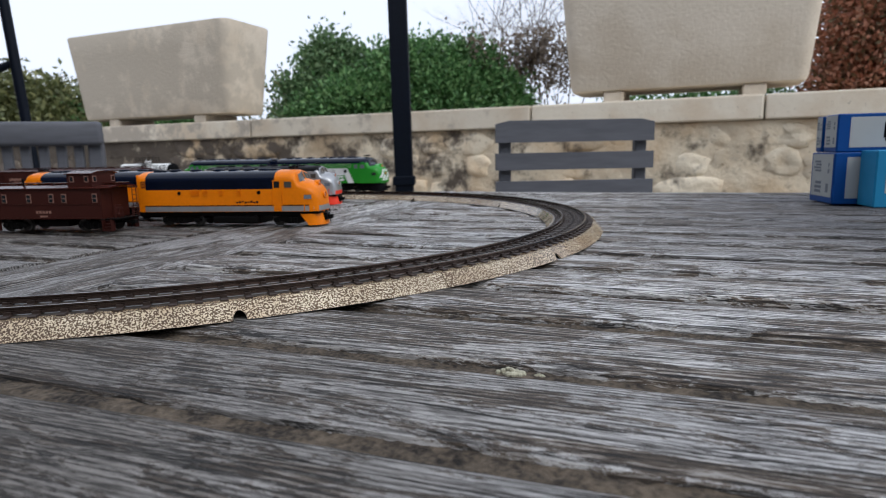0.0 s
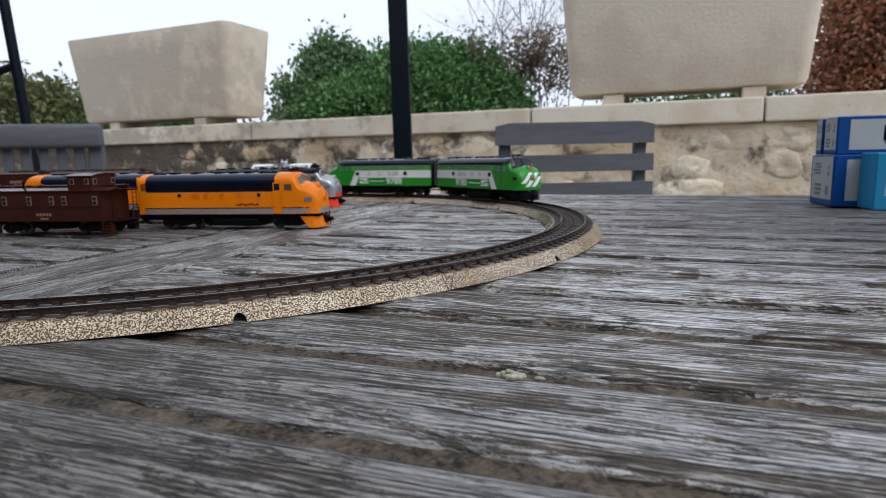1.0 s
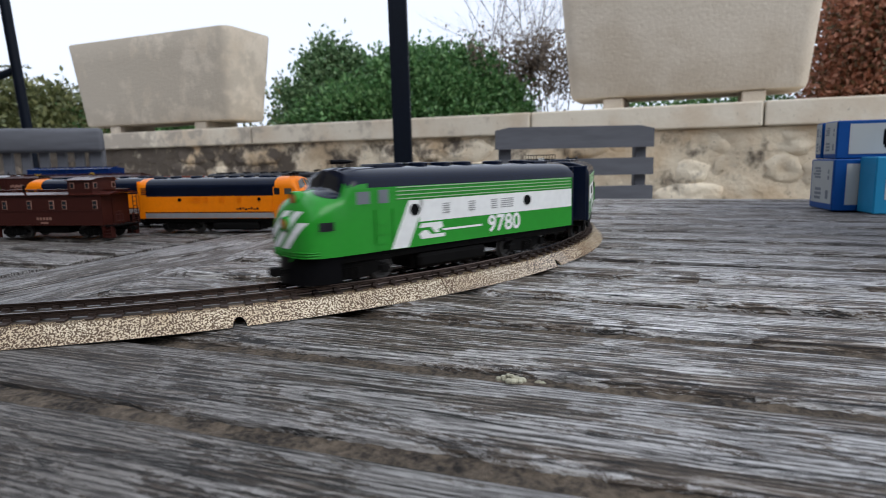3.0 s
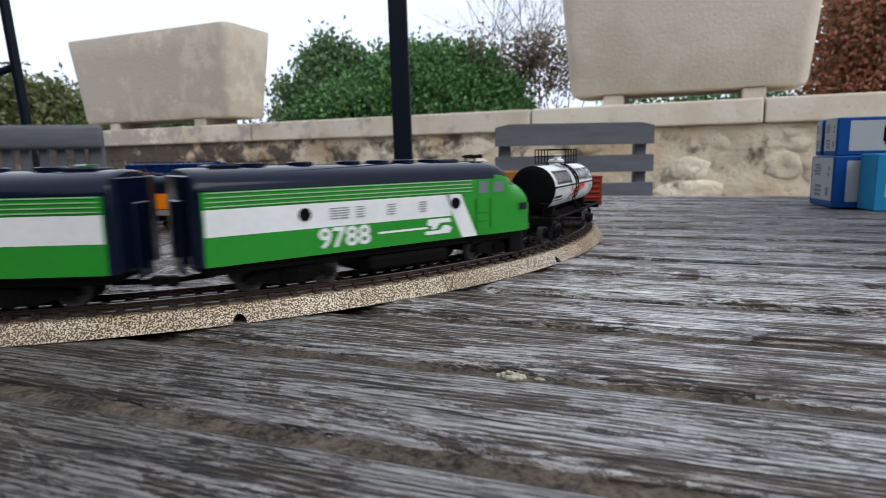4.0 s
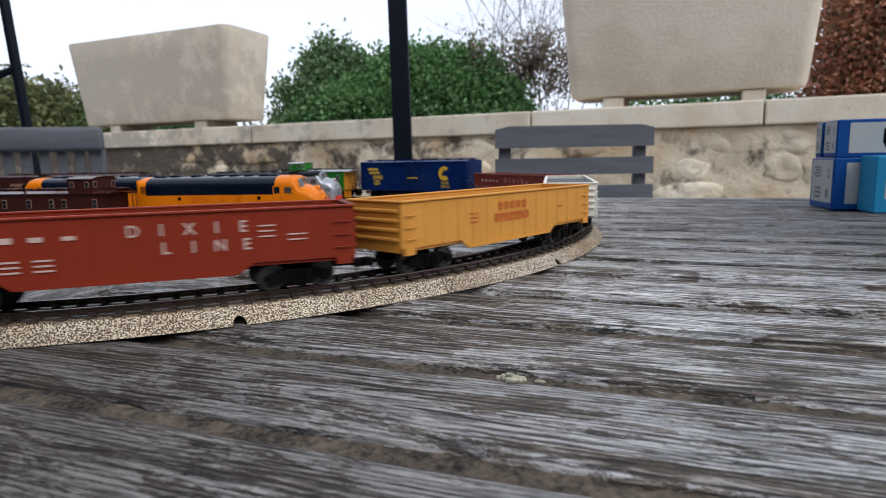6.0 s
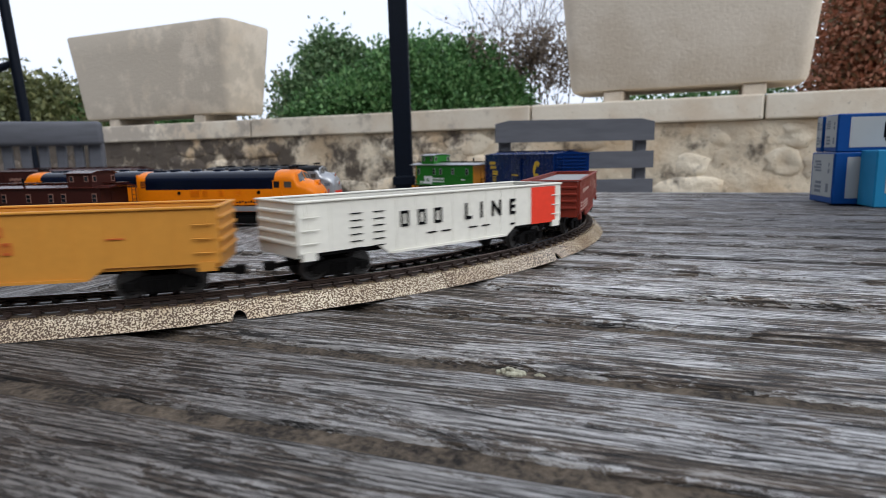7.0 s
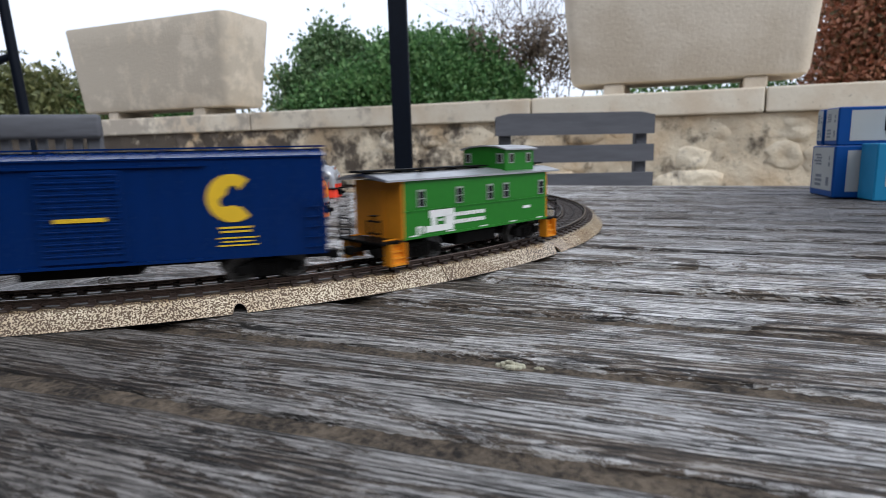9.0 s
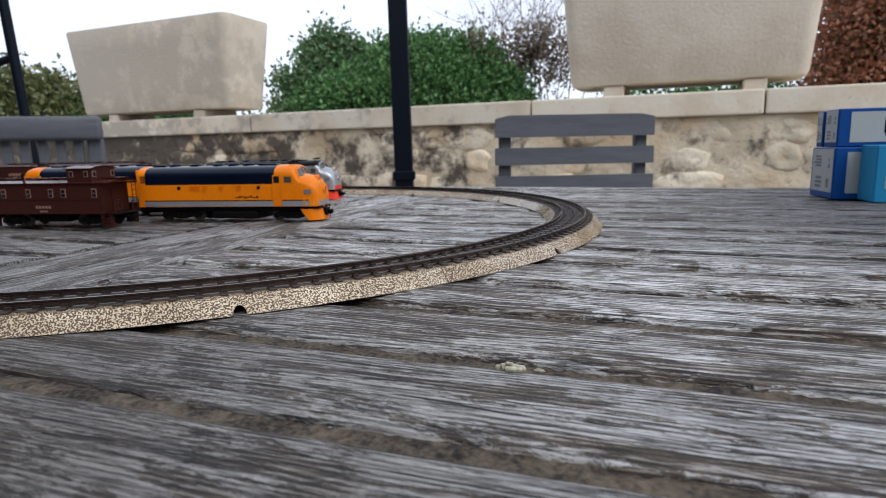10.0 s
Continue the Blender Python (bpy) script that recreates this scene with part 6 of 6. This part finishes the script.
def model_box(label, at, turn, l, w, h, mat, marks=True):
    """A lidded box: carton with a rim, pale panel on the long side and a label on the end."""
    th = thing("model_box", label, "cardboard box", pose(*at, 0, 0, turn), "boxes stacked on the table")
    bm = bmesh.new()
    box(bm, 0, l, 0, w, 0, h, 0.0009)
    part("carton", bm, mat, th)
    part("end_flap", boxes((-0.0005, 0, 0.0012, w - 0.0012, 0.0012, h - 0.0012)), mat, th)
    if marks:
        part("side_panel", boxes((0.011, l - 0.012, -0.00035, 0, h * 0.12, h * 0.91)), BOXPALE, th, "pale printed panel")
        part("end_label", boxes((-0.0008, -0.0005, w * 0.05, w * 0.93, h * 0.13, h * 0.97)), BOXPALE, th, "pale end label")
        bm = bmesh.new()
        rg2 = random.Random(l + h)
        for y0, y1, z0, z1, rows in ((0.52, 0.86, 0.62, 0.86, 4), (0.14, 0.30, 0.60, 0.84, 2), (0.46, 0.84, 0.20, 0.46, 3), (0.14, 0.34, 0.22, 0.48, 1)):
            for j in range(rows):
                z = z0 + (z1 - z0) * j / rows
                box(bm, -0.0010, -0.0008, w * (y0 + rg2.uniform(0, 0.05)), w * (y1 - rg2.uniform(0, 0.10)), h * z, h * (z + (z1 - z0) / rows * 0.66))
        part("end_print", bm, INK, th, "print as plain bars")
    else:
        part("side_print", boxes((0.0085, 0.030, -0.0003, 0, h * 0.25, h * 0.70)), BOXPALE, th, "white block of print")
    return th


bx = model_box("blue and pale cardboard model box at the bottom of a stack", (0.3990, 0.610, TZ + 0.0004), -12.6, 0.20, 0.060, 0.0525, BOXBLUE)
bx = model_box("blue and pale cardboard model box on top of another", (0.4010, 0.6125, TZ + 0.0533), -12.6, 0.20, 0.032, 0.0380, BOXBLUE)
bm = bmesh.new()
for x0, x1, z0, z1 in ((0.041, 0.0455, 0.0135, 0.0285), (0.0535, 0.058, 0.0115, 0.0285), (0.0425, 0.0534, 0.0105, 0.0142)):
    box(bm, x0, x1, -0.0006, -0.00035, z0, z1)
part("side_print", bm, BLACK, bx, "bold dark print")
model_box("narrow blue cardboard model box behind the stack", (0.4080, 0.6480, TZ + 0.0533), -12.6, 0.18, 0.0150, 0.0375, BOXBLUE)
model_box("light blue cardboard model box beside the stack", (0.4120, 0.5690, TZ + 0.0004), -12.6, 0.16, 0.034, 0.0545, BOXSKY, False)

# ---- dirt in the joints, lichen, nails ----
DIRT = material("joint_dirt", (0.125, 0.094, 0.064), 0.95, spots=(0.010, 0.007, 0.005), scale=620, bump=0.0010, bump_scale=2600, sharp=0.14)
LICHEN = material("pale_lichen", (0.50, 0.48, 0.36), 0.95, scale=900, amount=0.5, bump=0.0008)
bm = bmesh.new()
rgd = random.Random(8)
for i in range(1, BOARDS):
    y = FIRST + i * PITCH
    for a, b, n in ((U_SEAM + 0.002, U_END - 0.01, 420 if i < 10 else 120), (U_START + 0.01, U_SEAM2 - 0.002, 60)):
        rows = []
        for j in range(n + 1):
            x = a + (b - a) * j / n
            up = {7: -0.0024, 8: -0.0029}.get(i, -0.0036 if i < 10 else -0.0068) + 0.0005 * noise.noise((x * 9, i * 3.1, 0))
            rows.append([(x, y - 0.0050, -0.008)] + [(x, y + o, up + 0.0007 * noise.noise((x * 150, o * 300, i)) + 0.0005 * noise.noise((x * 520, o * 700, i * 3.1))) for o in (-0.0035, -0.0015, 0.0005, 0.0028, 0.0052, 0.0078, 0.0102)] + [(x, y + 0.0120, -0.008)])
        loft(bm, rows, closed=False, caps=False)
tagged(part("joint_dirt", bm, DIRT, m=TAB, smooth=True), "brown dirt and moss packed in the board joints", "dirt", kind="stuff")


def lichen(x, y, size, seed):
    rgl = random.Random(seed)
    bm = bmesh.new()
    for i in range(26):
        a, r = rgl.uniform(0, 6.28), size * rgl.random() ** 0.6
        q = size * rgl.uniform(0.16, 0.34)
        lathe(bm, [(-q * 0.5, q * 0.9), (q * 0.1, q), (q * 0.5, q * 0.7), (q * 0.62, 0)], 7, "z", (r * math.cos(a) * 1.25, r * math.sin(a) * 0.5, rgl.uniform(0, size * 0.5) * (1.1 - r / size)))
    tagged(part("lichen", bm, LICHEN, m=pose(x, y, TZ + 0.0004, 0, 0, TURN), smooth=True), "small pale green-grey lichen tuft in a joint", "lichen")


lichen(0.0178, 0.1535, 0.0030, 1)
lichen(0.0252, 0.1512, 0.0011, 2)

# ---- what moves ----
# seconds and metres of the leading end along the curve
RUN = [(0.0, 0.038), (0.5, 0.172), (1.0, 0.298), (1.5, 0.420), (2.0, 0.537), (2.5, 0.649), (2.7, 0.692), (4.0, 0.971), (4.5, 1.079), (5.0, 1.183),
       (5.5, 1.289), (7.0, 1.615), (7.5, 1.736), (8.0, 1.855), (8.5, 1.988), (9.0, 2.127), (9.5, 2.267), (10.0, 2.407)]


def ran(t):
    """Smooth run between the rows: a cubic through them, with the slopes of their neighbours."""
    k = max(0, min(len(RUN) - 2, sum(1 for r in RUN if r[0] <= t) - 1))
    (t0, s0), (t1, s1) = RUN[k], RUN[k + 1]
    a, b = RUN[max(0, k - 1)], RUN[min(len(RUN) - 1, k + 2)]
    m0, m1 = (s1 - a[1]) / (t1 - a[0]), (b[1] - s0) / (b[0] - t0)
    h, u = t1 - t0, (t - t0) / (t1 - t0)
    return (2 * u**3 - 3 * u**2 + 1) * s0 + (u**3 - 2 * u**2 + u) * h * m0 + (3 * u**2 - 2 * u**3) * s1 + (u**3 - u**2) * h * m1


def motions():
    for car, behind, base, bogies, flip in TRAIN:
        rows, turns = [], {b: [] for b, _ in bogies}
        for i in range(101):
            t = i / 10
            s = ran(t) - behind
            a, _ = along(s + base / 2)
            b, _ = along(s - base / 2)
            mid, head = (a + b) / 2, math.atan2(a.y - b.y, a.x - b.x)
            rows.append((t, Matrix.Translation((mid.x, mid.y, TZ + RAIL)) @ Matrix.Rotation(head + (math.pi if flip else 0), 4, "Z")))
            for bo, x in bogies:
                _, hb = along(s - x if flip else s + x)
                turn = (hb - head + math.pi) % (2 * math.pi) - math.pi
                turns[bo].append((t, Matrix.Translation((x, 0, 0)) @ Matrix.Rotation(turn, 4, "Z")))
        walk(car, rows)
        for bo, tr in turns.items():
            walk(bo, tr)


motions()
